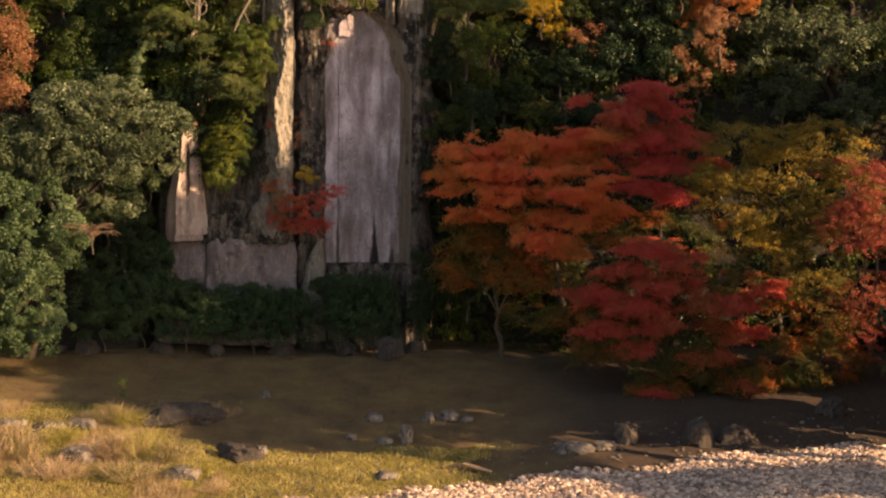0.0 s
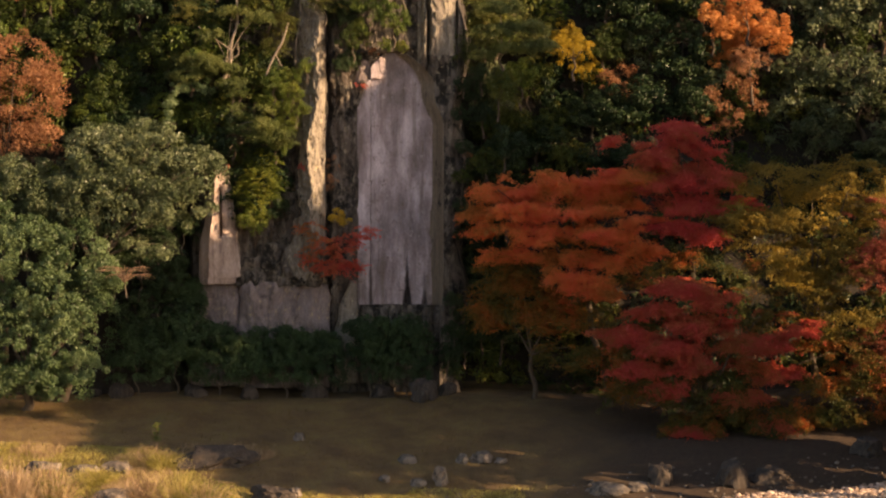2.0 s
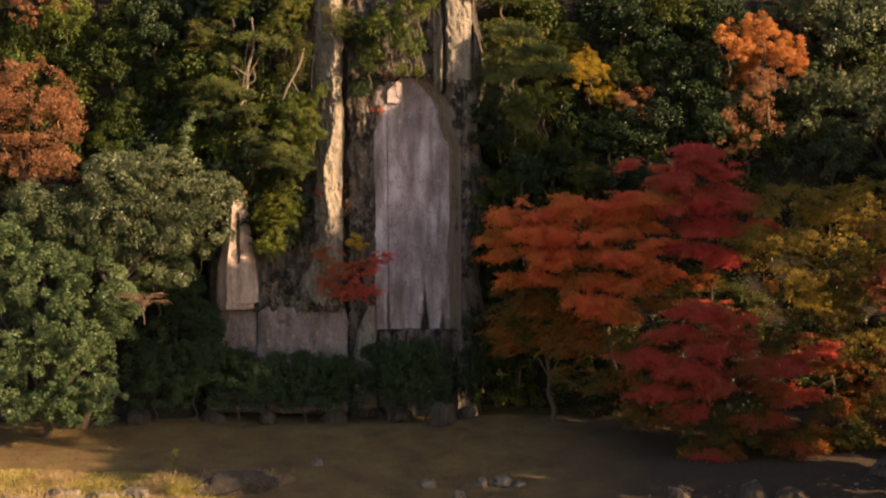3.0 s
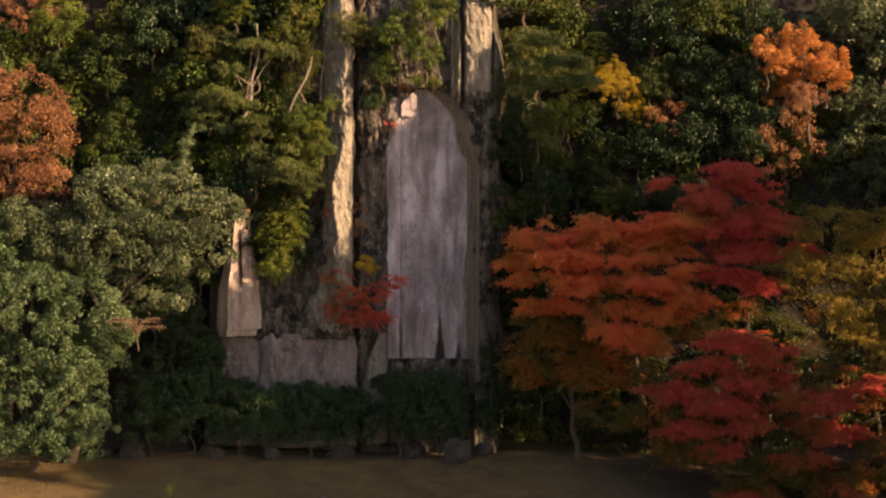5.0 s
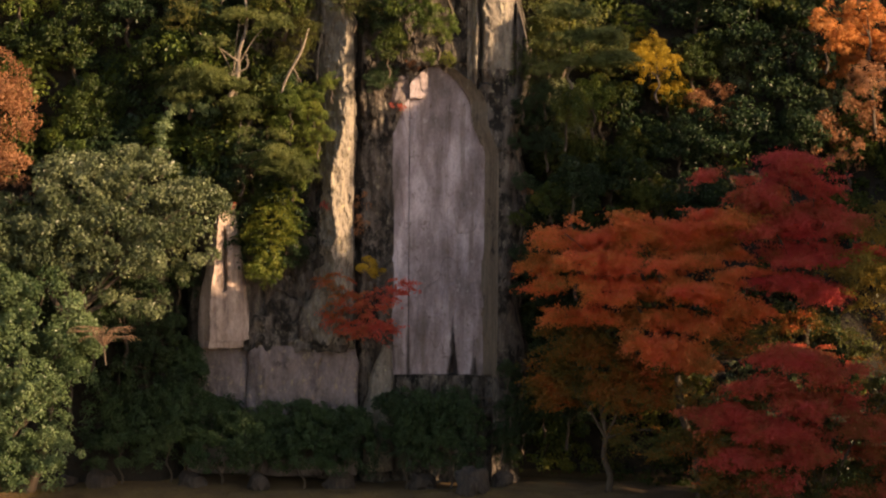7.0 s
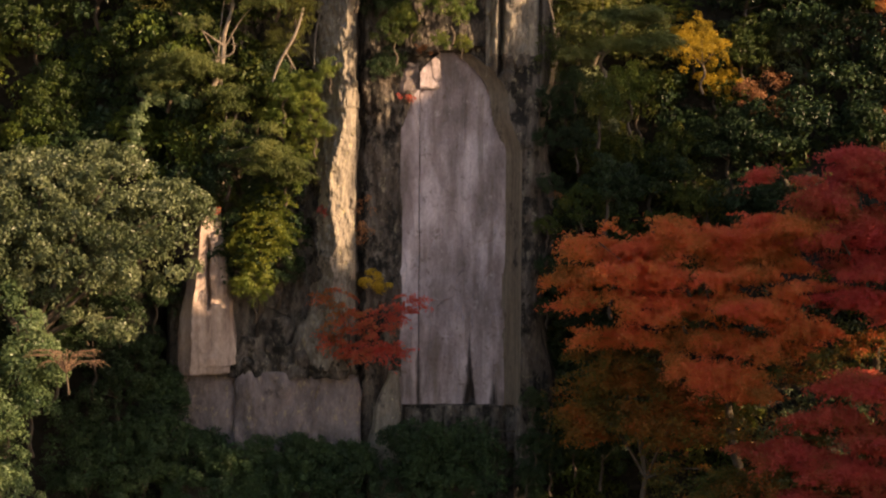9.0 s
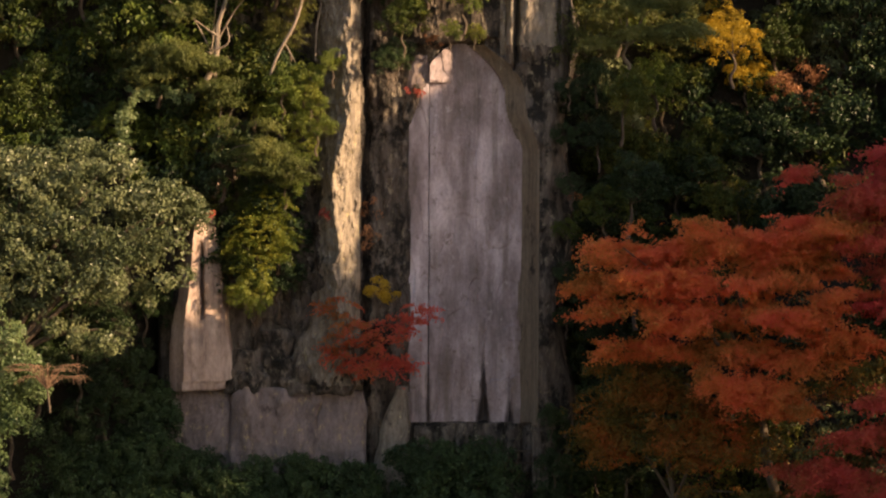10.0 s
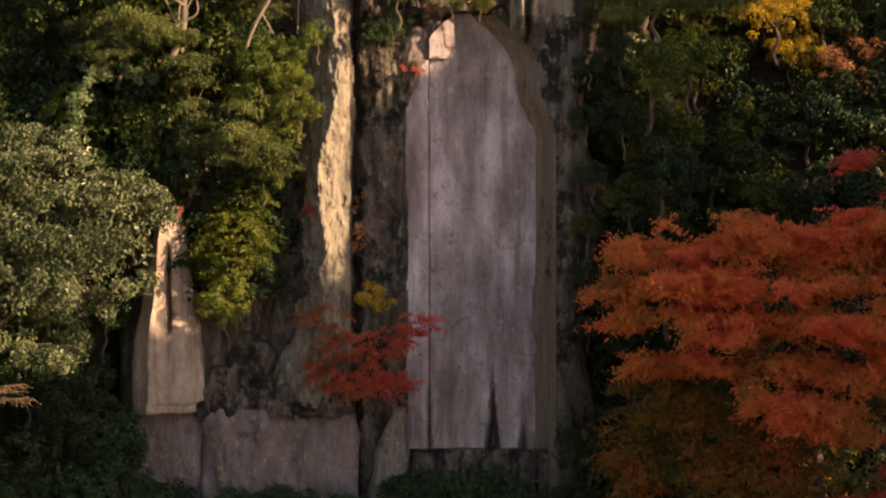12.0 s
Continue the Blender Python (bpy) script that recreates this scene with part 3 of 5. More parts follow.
# slabs at the back of the niche, parted by upright cracks
def niche_slab(left_of, right_of, y_front, cracks, seed):
    """A tall dressed slab with a hand-worn face; cracks: x, top, foot, half width at the top and at the foot."""
    pitch = 0.05
    zs = np.arange(4.8, 18.7, 0.07)
    a, b = left_of(zs), right_of(zs)
    ok = b - a > 0.05
    zs, a, b = zs[ok], a[ok], b[ok]
    n, rows = int(max(b - a) / pitch), len(zs)
    f = np.linspace(0, 1, n)
    X = a[:, None] + (b - a)[:, None] * f[None] + 0.02 * fbm(zs[:, None] * 2.0 + seed, 0 * f[None], seed=seed)
    Z = zs[:, None] + 0 * f[None]
    Y = y_front + 0.14 * fbm(X * 0.8, Z * 0.25, seed=seed + 3) + 0.05 * fbm(X * 2.6, Z * 1.4, seed=seed + 5)
    Y = Y + 0.035 * np.round(2.2 * fbm(X * 0.9, Z * 0.42, seed=seed + 7, octaves=2))  # shallow spalled patches
    Y = Y + 0.10 * np.clip((X + 0.75) / 0.6, 0, 1) ** 2 * -1.6  # the face hollows forward into its jamb
    edge = 0.05 * fbm(X * 4.0, Z * 4.0, seed=seed + 21)
    fresh = step(17.2, 17.3, Z + edge) * step(18.75, 18.35, Z + edge)
    Y = Y - 0.42 * np.clip(-2.62 + edge - X, 0, 0.8) * fresh * (X > -3.48)  # a broken-out face turned to the light
    for x, top, foot, w0, w1 in cracks:
        c = x + 0.05 * fbm(Z * 0.7, 3.1 + x, seed=seed + 11) + 0.03 * fbm(Z * 3.0, 1.0, seed=seed + 12)
        down = np.clip((top - Z) / (top - foot), 0, 1)
        w = w0 + (w1 - w0) * down ** 2.5
        w = np.maximum(w * (1 + 0.7 * fbm(Z * 2.2, x, seed=seed + 13)), 0.001)
        Y = Y + np.where((Z < top) & (Z > foot - 0.3), np.minimum(0.35, 3.0 * w) * np.exp(-((X - c) / np.maximum(w, 0.03)) ** 4), 0)
    fr = np.stack([X, Y, Z], -1).reshape(-1, 3)
    bk = fr.copy()
    bk[:, 1] = 1.5
    ring = np.concatenate([np.arange(n), np.arange(1, rows) * n + n - 1, (rows - 1) * n + np.arange(n - 2, -1, -1), np.arange(rows - 2, 0, -1) * n])
    side = np.stack([ring, ring + n * rows, np.roll(ring, -1) + n * rows, np.roll(ring, -1)], -1)
    return mesh_from("slab", np.concatenate([fr, bk]), np.concatenate([grid_faces(n, rows), side]), PANEL_ROCK, cliff, label="pale lilac-grey carved rock slab")


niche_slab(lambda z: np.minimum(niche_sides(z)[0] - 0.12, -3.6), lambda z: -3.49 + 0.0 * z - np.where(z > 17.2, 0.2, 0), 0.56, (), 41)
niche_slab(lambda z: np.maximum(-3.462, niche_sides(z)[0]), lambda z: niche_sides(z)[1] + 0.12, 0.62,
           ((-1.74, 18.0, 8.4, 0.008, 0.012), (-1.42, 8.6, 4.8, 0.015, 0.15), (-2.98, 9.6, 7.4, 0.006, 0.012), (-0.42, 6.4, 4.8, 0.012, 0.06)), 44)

# a dull stone at the niche's upper rim
rock_sheet("rim_stone", [(17.05, -4.3, -3.5), (17.5, -4.22, -3.49), (18.1, -4.1, -3.49), (18.3, -3.9, -3.5)], 0.46, 1.2, BLOCK_ROCK, cliff, 0.0, 0.10, seed=301, label="dull pinkish stone at the rim of the niche")
# rough stones under the niche
x = -4.05
k = 0
while x < 0.2:
    w = 0.5 + 0.35 * abs(math.sin(x * 5.1))
    rock_sheet("base_stone", [(3.0, x, x + w), (4.2, x + 0.03, x + w - 0.02), (4.75 + 0.12 * math.sin(x * 7), x + 0.06, x + w - 0.08)], 0.1 + 0.2 * math.sin(x * 9), 1.4, ROCK, cliff, 0.12, 0.12, seed=60 + k)
    x += w + 0.05
    k += 1

# pale hanging prism of rock
rock_sheet("rock_prism", [(6.02, -12.84, -10.86), (6.3, -12.85, -10.84), (6.36, -12.85, -10.6), (6.9, -12.86, -10.56), (7.6, -12.85, -10.64), (8.4, -12.78, -10.75), (9.8, -12.5, -10.92), (10.8, -12.34, -11.05), (11.3, -12.25, -11.1), (11.9, -12.15, -11.2), (12.6, -11.95, -11.4)],
           -0.5, 1.5, PALE_ROCK, cliff, 0.0, 0.13, 0.06, seed=71, label="pale pinkish rock prism", ridge=(0.27, 0.62), cleft=(-11.68, 8.5, 11.6, 0.07))
# big smooth block under it, in three faces
rock_sheet("rock_block", [(0.3, -13.4, -10.6), (3, -13.2, -10.55), (4.4, -13.1, -10.7), (5.2, -13.0, -10.6), (6.0, -12.9, -10.72)], 0.0, 1.5, BLOCK_ROCK, cliff, 0.1, 0.14, seed=75, label="smooth mauve-grey rock face")
rock_sheet("rock_block", [(0.3, -10.66, -7.2), (3, -10.6, -7.35), (4, -10.75, -7.25), (5.1, -10.62, -7.5), (5.6, -10.7, -7.3), (6.15, -10.5, -7.45)], -0.35, 1.5, BLOCK_ROCK, cliff, 0.22, 0.22, 0.09, seed=79, label="smooth mauve-grey rock face")
rock_sheet("rock_block", [(0.3, -7.5, -5.72), (4, -7.6, -5.75), (5.3, -7.55, -5.7), (6.05, -7.6, -5.85)], -0.20, 1.5, BLOCK_ROCK, cliff, 0.12, 0.14, seed=83, label="smooth mauve-grey rock face")
for k, (x, w, top, yf) in enumerate(((-10.9, 1.6, 7.5, 0.0), (-9.9, 1.7, 8.2, 0.15), (-9.2, 1.7, 7.3, -0.1), (-8.3, 1.5, 7.8, -0.15), (-7.5, 1.3, 6.9, -0.4), (-10.3, 1.3, 6.7, -0.25), (-8.9, 1.2, 6.6, -0.35))):
    rock_sheet("ledge_rock", [(5.9, x, x + w), (0.5 * (6.0 + top), x - 0.1, x + w * 0.95), (top - 0.25, x - 0.05, x + w * 0.95), (top, x + 0.1, x + w * 0.8)], yf, 1.5, ROCK, cliff, 0.3, 0.35, seed=200 + 7 * k)
rock_sheet("rock_buttress", [(0.5, -5.5, -4.1), (3.2, -5.45, -4.1), (4.6, -5.2, -4.15), (6.2, -4.6, -4.2)], -0.1, 1.5, COLUMN_ROCK, cliff, 0.25, 0.14, seed=87)

# ---- vegetation kinds ----
def crown(name, data, length, width, material, parent, droop=0.25, label=""):
    v, f = leaf_quads(data[0], data[1], length, width, droop)
    return tagged(mesh_from(name, v, f, material, parent, label=label), kind="stuff")


def limbs(parent, foot, fork, lobes, radius, bark, count=6):
    """A leaning trunk and tapered limbs that reach into the lobes."""
    foot, fork = Vector(foot), Vector(fork)
    tube("trunk", [foot, foot.lerp(fork, 0.35) + Vector((0.15, -0.05, 0)), foot.lerp(fork, 0.7) + Vector((-0.12, 0, 0)), fork], [radius * 1.25, radius, radius * 0.85, radius * 0.7], bark, parent)
    for c, r in lobes[:count]:
        c = Vector(c)
        mid = fork.lerp(c, 0.5) + Vector((0, 0, 0.12 * (c - fork).length))
        tube("limb", [fork, mid, c + Vector((0, 0, r[2] * 0.3))], [radius * 0.55, radius * 0.33, radius * 0.1], bark, parent, 6)


def rel(items, origin):
    """Lobes given as x, z on the cliff's plane, distance y, and half sizes, in the space of a thing at origin."""
    return [(spot(x, z, y) - origin, (a, b, c)) for x, z, y, a, b, c in items]


def tree(name, foot, items, style, leaves, material, label, category="tree", bark=BARK, radius=0.18, group="", fork=None, branches=6):
    """A tree with trunk, limbs and a crown. leaves: tufts, tuft radius, leaves a tuft, leaf length, leaf width."""
    origin = Vector((foot[0], foot[1], float(land(foot[0], foot[1])) - 0.05)) if len(foot) == 2 else Vector(foot)
    ob = empty(name, origin, label, category, group)
    lobes = rel(items, origin)
    low = min((c for c, _ in lobes), key=lambda c: c.z)
    fork = Vector(fork) if fork else Vector((sum(c.x for c, _ in lobes) / len(lobes) * 0.5, sum(c.y for c, _ in lobes) / len(lobes) * 0.5, max(0.8, low.z * 0.9)))
    limbs(ob, (0, 0, -0.2), fork, lobes, radius, bark, branches)
    n, r, per, size, wide = leaves
    crown("crown", style(lobes, n, r, per), size, wide, material, ob)
    return ob


# ---- left side: evergreens and a russet tree ----
tree("evergreen_tree", (-20.0, -3.8), [(-18.1, 12.7, -4.4, 2.0, 1.6, 1.7), (-15.3, 13.3, -4.2, 1.7, 1.4, 1.5), (-13.1, 12.1, -4.2, 1.3, 1.2, 1.4), (-14.1, 9.9, -4.4, 1.7, 1.4, 1.6), (-16.6, 10.5, -4.8, 2.2, 1.6, 1.8), (-19.0, 10.2, -4.6, 2.0, 1.5, 1.8), (-21.2, 10.4, -4.4, 1.7, 1.4, 1.5), (-15.3, 7.9, -4.4, 0.9, 0.9, 0.9), (-12.2, 12.2, -4.0, 0.6, 0.6, 0.8), (-22.6, 11.4, -4.4, 1.5, 1.3, 1.3), (-17.4, 8.4, -4.4, 1.2, 1.0, 0.8)],
     clumps, (640, 0.48, 105, 0.15, 0.5), GREY_GREEN, "tall evergreen tree with glossy grey-green leaves beside the cliff", radius=0.25, branches=10)
tree("evergreen_tree", (-21.8, -5.0), [(-22.4, 7.4, -6, 2.2, 1.7, 2.0), (-19.7, 7.8, -5.8, 1.5, 1.3, 1.4), (-18.3, 6.2, -5.8, 1.2, 1.1, 1.2), (-20.6, 5.0, -6.2, 2.0, 1.6, 1.8), (-22.4, 2.5, -6.2, 2.3, 1.7, 2.0), (-20.3, 2.5, -6.4, 1.7, 1.4, 1.6), (-18.6, 4.0, -6, 1.2, 1.1, 1.2), (-19.2, 1.2, -6.3, 1.1, 1.0, 1.0), (-24.9, 5.0, -6, 2.0, 1.8, 2.6), (-25.0, 9.0, -6, 1.8, 1.6, 2.0), (-25.2, 1.6, -6.2, 1.8, 1.5, 1.6), (-21.6, 0.9, -6.6, 1.4, 1.1, 0.9), (-22.8, 0.2, -7.0, 1.6, 1.0, 0.8), (-20.4, 0.2, -7.0, 1.4, 0.9, 0.7), (-24.6, 0.3, -6.8, 1.5, 1.0, 0.8)],
     clumps, (1000, 0.42, 90, 0.15, 0.5), LIT_GREEN, "dense evergreen tree with fresh green foliage down to the turf", radius=0.25, branches=10)
tree("russet_tree", (-23.5, -1.4), [(-22.9, 17.6, -2.5, 2.0, 1.6, 2.0), (-21.8, 16.2, -2.5, 1.3, 1.2, 1.6), (-23.6, 14.4, -2.6, 2.4, 1.6, 1.5), (-21.9, 13.6, -2.6, 1.5, 1.2, 1.0), (-25.5, 16.2, -2.5, 2.0, 1.6, 2.6)],
     clumps, (420, 0.45, 60, 0.14, 0.45), RUSSET, "autumn tree with russet pinkish-brown leaves", radius=0.16)

# ---- right side: the maples ----
tree("maple_tree", (9.5, -4.5), [(3.5, 11.1, -5.4, 1.4, 1.3, 0.4), (5.4, 11.8, -5.2, 1.7, 1.5, 0.45), (8.0, 11.3, -5.2, 1.6, 1.5, 0.5), (4.6, 10.0, -5.8, 2.1, 1.6, 0.45), (7.4, 10.1, -6.0, 2.2, 1.7, 0.45), (9.8, 10.4, -5.6, 1.7, 1.5, 0.5), (3.3, 8.9, -5.6, 1.5, 1.4, 0.4), (6.2, 8.6, -6.2, 2.3, 1.6, 0.45), (9.1, 8.7, -6.2, 2.0, 1.6, 0.45), (4.4, 7.6, -5.6, 1.8, 1.4, 0.35), (10.6, 11.9, -5.4, 1.5, 1.4, 0.4), (8.0, 6.1, -6.8, 1.8, 1.3, 0.4), (9.4, 5.5, -6.8, 1.0, 0.9, 0.3), (6.5, 6.5, -6.6, 0.9, 0.9, 0.25), (2.4, 9.8, -5.2, 0.8, 0.8, 0.25), (11.6, 9.4, -6.0, 1.4, 1.3, 0.4), (6.4, 9.4, -4.8, 2.6, 1.0, 0.5), (8.6, 9.6, -4.8, 2.4, 1.0, 0.5), (11.4, 7.9, -6.0, 1.3, 1.2, 0.3), (7.4, 7.5, -5.6, 2.0, 1.4, 0.35), (5.6, 10.9, -4.8, 2.2, 1.2, 0.4), (9.0, 11.2, -4.8, 2.0, 1.2, 0.4), (10.0, 7.1, -6.2, 1.3, 1.1, 0.25)],
     layers, (1950, 0.46, 115, 0.115, 0.5), ORANGE_MAPLE, "spreading maple tree in orange autumn leaf", radius=0.2)
tree("maple_tree", (14.5, -4.2), [(11.0, 13.9, -4.5, 1.6, 1.4, 0.4), (13.2, 14.5, -4.5, 1.7, 1.4, 0.4), (12.3, 13.0, -4.8, 1.9, 1.5, 0.4), (14.6, 13.4, -4.6, 1.2, 1.3, 0.4), (12.7, 11.5, -5.4, 1.8, 1.5, 0.4), (15.0, 11.8, -5.4, 1.8, 1.5, 0.45), (14.4, 10.4, -5.6, 2.0, 1.5, 0.4), (16.6, 10.4, -5.4, 1.3, 1.3, 0.35), (13.4, 9.2, -5.4, 1.5, 1.3, 0.35), (15.0, 8.7, -5.6, 1.1, 1.2, 0.3), (13.6, 12.4, -4.6, 2.2, 1.0, 0.5), (13.4, 10.4, -4.8, 2.2, 1.0, 0.4), (12.0, 13.9, -4.2, 2.0, 1.0, 0.5)],
     layers, (1200, 0.46, 115, 0.115, 0.5), RED_MAPLE, "maple tree with crimson autumn leaves", radius=0.18)
tree("maple_tree", (13.5, -8.0), [(13.9, 5.8, -8, 1.9, 1.5, 0.4), (16.2, 5.0, -8.4, 2.0, 1.6, 0.45), (18.2, 4.3, -8.4, 1.5, 1.4, 0.4), (12.2, 4.5, -8, 1.5, 1.4, 0.35), (14.8, 3.7, -8.6, 2.2, 1.6, 0.4), (10.5, 3.2, -7.8, 1.7, 1.4, 0.35), (13.0, 2.5, -8.4, 2.1, 1.6, 0.4), (17.6, 2.7, -8.6, 1.9, 1.6, 0.4), (20.0, 3.6, -8, 1.4, 1.3, 0.4), (15.6, 1.5, -8.8, 2.2, 1.6, 0.4), (11.4, 1.3, -8.4, 1.7, 1.4, 0.3), (18.8, 1.1, -8.6, 1.5, 1.4, 0.35), (13.6, 0.2, -8.8, 1.7, 1.4, 0.3), (17.0, -0.2, -8.8, 1.5, 1.3, 0.3), (14.4, -2.2, -9.4, 1.4, 1.0, 0.28), (19.0, -1.9, -9.2, 1.2, 1.0, 0.25)],
     layers, (1450, 0.46, 115, 0.115, 0.5), RED_MAPLE, "low maple tree with bright red leaves above the shingle", radius=0.16)
tree("maple_tree", (17.0, -7.0), [(14.0, -0.8, -8.4, 4.2, 2.0, 1.3), (19.4, -0.4, -8, 4.0, 2.0, 1.6), (10.0, 1.2, -7.6, 3.0, 1.8, 1.4), (22.0, 1.8, -7.6, 3.0, 2.0, 1.6), (15.0, -2.4, -8.8, 3.2, 1.8, 0.8), (20.0, -2.0, -8.6, 3.0, 1.8, 0.9), (18.0, 4.8, -7, 2.4, 1.6, 1.2), (12.2, 0.2, -8.2, 2.4, 1.8, 1.0), (17.0, -1.4, -8.8, 3.0, 1.8, 1.0), (23.4, -0.4, -8, 2.4, 1.8, 1.4), (14.2, 4.2, -7.4, 2.4, 1.4, 0.7), (16.6, 3.1, -7.8, 2.8, 1.4, 0.7), (12.2, 2.4, -7.6, 2.6, 1.4, 0.7), (15.4, 1.4, -8.0, 3.2, 1.4, 0.7), (10.4, 4.0, -7.0, 2.0, 1.4, 0.7), (11.4, 6.6, -5.8, 2.0, 1.2, 0.7), (8.6, 4.6, -5.8, 1.8, 1.2, 0.7), (13.8, 7.4, -5.8, 1.8, 1.2, 0.6), (16.6, 6.8, -5.8, 1.8, 1.2, 0.7)],
     layers, (1450, 0.52, 95, 0.115, 0.5), GREEN_MAPLE, "low maple tree still mostly dark green with orange tips", radius=0.16)
tree("maple_tree", (5.4, -3.0), [(4.2, 6.6, -3.6, 2.2, 1.6, 1.0), (5.0, 5.2, -3.8, 2.8, 1.6, 1.0), (3.6, 4.4, -3.4, 1.7, 1.5, 0.9), (6.6, 4.2, -4.4, 2.4, 1.6, 1.0), (7.6, 2.2, -5, 2.0, 1.4, 0.9)],
     layers, (560, 0.52, 95, 0.115, 0.5), DUSK_MAPLE, "maple tree turning from dark green to orange", radius=0.14)
tree("maple_tree", (20.5, -4.0), [(18.6, 11.6, -5, 2.6, 1.8, 1.4), (20.8, 10.2, -5, 3.0, 2.0, 1.6), (23.0, 11.4, -5, 2.6, 1.8, 1.6), (18.0, 9.0, -5.4, 2.4, 1.8, 1.2), (21.2, 7.6, -5.4, 3.2, 2.0, 1.2), (24.6, 8.6, -5, 2.4, 1.8, 1.6), (18.6, 6.6, -5.6, 2.4, 1.6, 1.0), (20.8, 5.6, -6.4, 2.2, 1.6, 1.0), (23.0, 6.2, -6.4, 2.0, 1.6, 1.0), (22.4, 4.0, -6.6, 2.2, 1.6, 0.9), (16.8, 9.8, -6.0, 1.6, 1.4, 0.8)],
     layers, (1050, 0.52, 95, 0.115, 0.5), GOLD_MAPLE, "maple tree in golden green autumn leaf", radius=0.2)
tree("maple_tree", (25.5, -6.5), [(25.0, 9.4, -7, 2.2, 1.8, 1.6), (24.6, 6.8, -7, 2.2, 1.8, 1.3), (26.6, 7.6, -7, 2.6, 1.8, 2.4), (25.8, 3.4, -7, 2.2, 1.8, 1.4), (25.4, 1.0, -7, 2.4, 1.8, 1.4)],
     layers, (420, 0.52, 95, 0.115, 0.5), DUSTY_MAPLE, "maple tree with dusky red leaves over the shingle", radius=0.18)

# small maple that grows out of the ledge before the column
tree("maple_sapling", (-6.3, -0.5, 6.1), [(-6.6, 9.0, -1.3, 0.75, 0.6, 0.35), (-6.2, 8.2, -1.4, 1.0, 0.7, 0.4), (-4.5, 8.5, -1.4, 0.9, 0.6, 0.35), (-5.2, 7.7, -1.4, 1.2, 0.7, 0.4), (-5.6, 6.9, -1.4, 1.3, 0.7, 0.4), (-4.6, 7.0, -1.3, 0.7, 0.6, 0.3), (-3.8, 8.8, -1.4, 0.55, 0.5, 0.22), (-7.2, 9.0, -1.3, 0.45, 0.4, 0.3), (-6.9, 7.4, -1.3, 0.5, 0.4, 0.25)],
     layers, (120, 0.32, 60, 0.10, 0.6), RED_MAPLE, "small red maple rooted in a ledge of the cliff", category="tree", radius=0.05, fork=(0.2, -0.5, 0.9))
tree("yellow_shrub", (-5.3, 0.4, 8.2), [(-5.3, 9.7, -0.3, 0.45, 0.4, 0.4), (-4.7, 9.3, -0.3, 0.45, 0.4, 0.3)],
     clumps, (14, 0.22, 60, 0.10, 0.6), YELLOW, "small yellow shrub on the cliff face", category="shrub", radius=0.03)
tree("russet_shrub", (-5.6, 0.4, 10.6), [(-5.55, 12.6, 0.2, 0.3, 0.3, 0.6), (-5.6, 11.4, 0.2, 0.3, 0.3, 0.6)],
     clumps, (12, 0.2, 40, 0.09, 0.5), RUSSET, "thin russet shrub in a cleft of the cliff", category="shrub", radius=0.02)


for x, z, y, w, h, mat, label in ((-4.0, 16.9, 0.2, 0.35, 0.15, DUSTY_MAPLE, "small red creeper on the rim of the niche"), (-3.5, 18.8, 0.0, 0.6, 0.2, RUSSET, "russet creeper over the niche"), (-7.2, 12.4, -0.7, 0.15, 0.3, DUSTY_MAPLE, "tiny red creeper on the column"), (-11.4, 12.4, -1.4, 0.25, 0.2, DUSTY_MAPLE, "tiny red creeper above the rock prism"), (2.0, 13.0, -0.7, 0.3, 0.25, RUSSET, "small russet creeper on the cliff"), (-4.4, 18.0, 0.1, 0.4, 0.3, OLIVE, "olive tuft hanging beside the niche")):
    tree("creeper", tuple(spot(x, z - h - 0.3, y + 0.4)), [(x - 0.3 * w, z, y, w * 0.7, 0.2, h), (x + 0.4 * w, z - 0.1, y, w * 0.6, 0.2, h * 0.8)],
         clumps, (8, 0.13, 26, 0.08, 0.5), mat, label, category="creeper", radius=0.015, fork=(0, -0.2, 0.2), branches=2)
tree("climbing_vine", tuple(spot(-14.6, 13.8, -1.6)), [(-14.5, 14.8, -1.8, 0.3, 0.3, 0.7), (-14.4, 15.8, -1.8, 0.3, 0.3, 0.6), (-14.0, 16.6, -1.8, 0.5, 0.3, 0.35), (-13.2, 16.8, -1.8, 0.6, 0.3, 0.3), (-12.5, 16.6, -1.7, 0.4, 0.3, 0.25)],
     clumps, (70, 0.2, 45, 0.10, 0.5), LIT_GREEN, "pale green vine arching over a dead stem", category="vine", radius=0.03, branches=1)

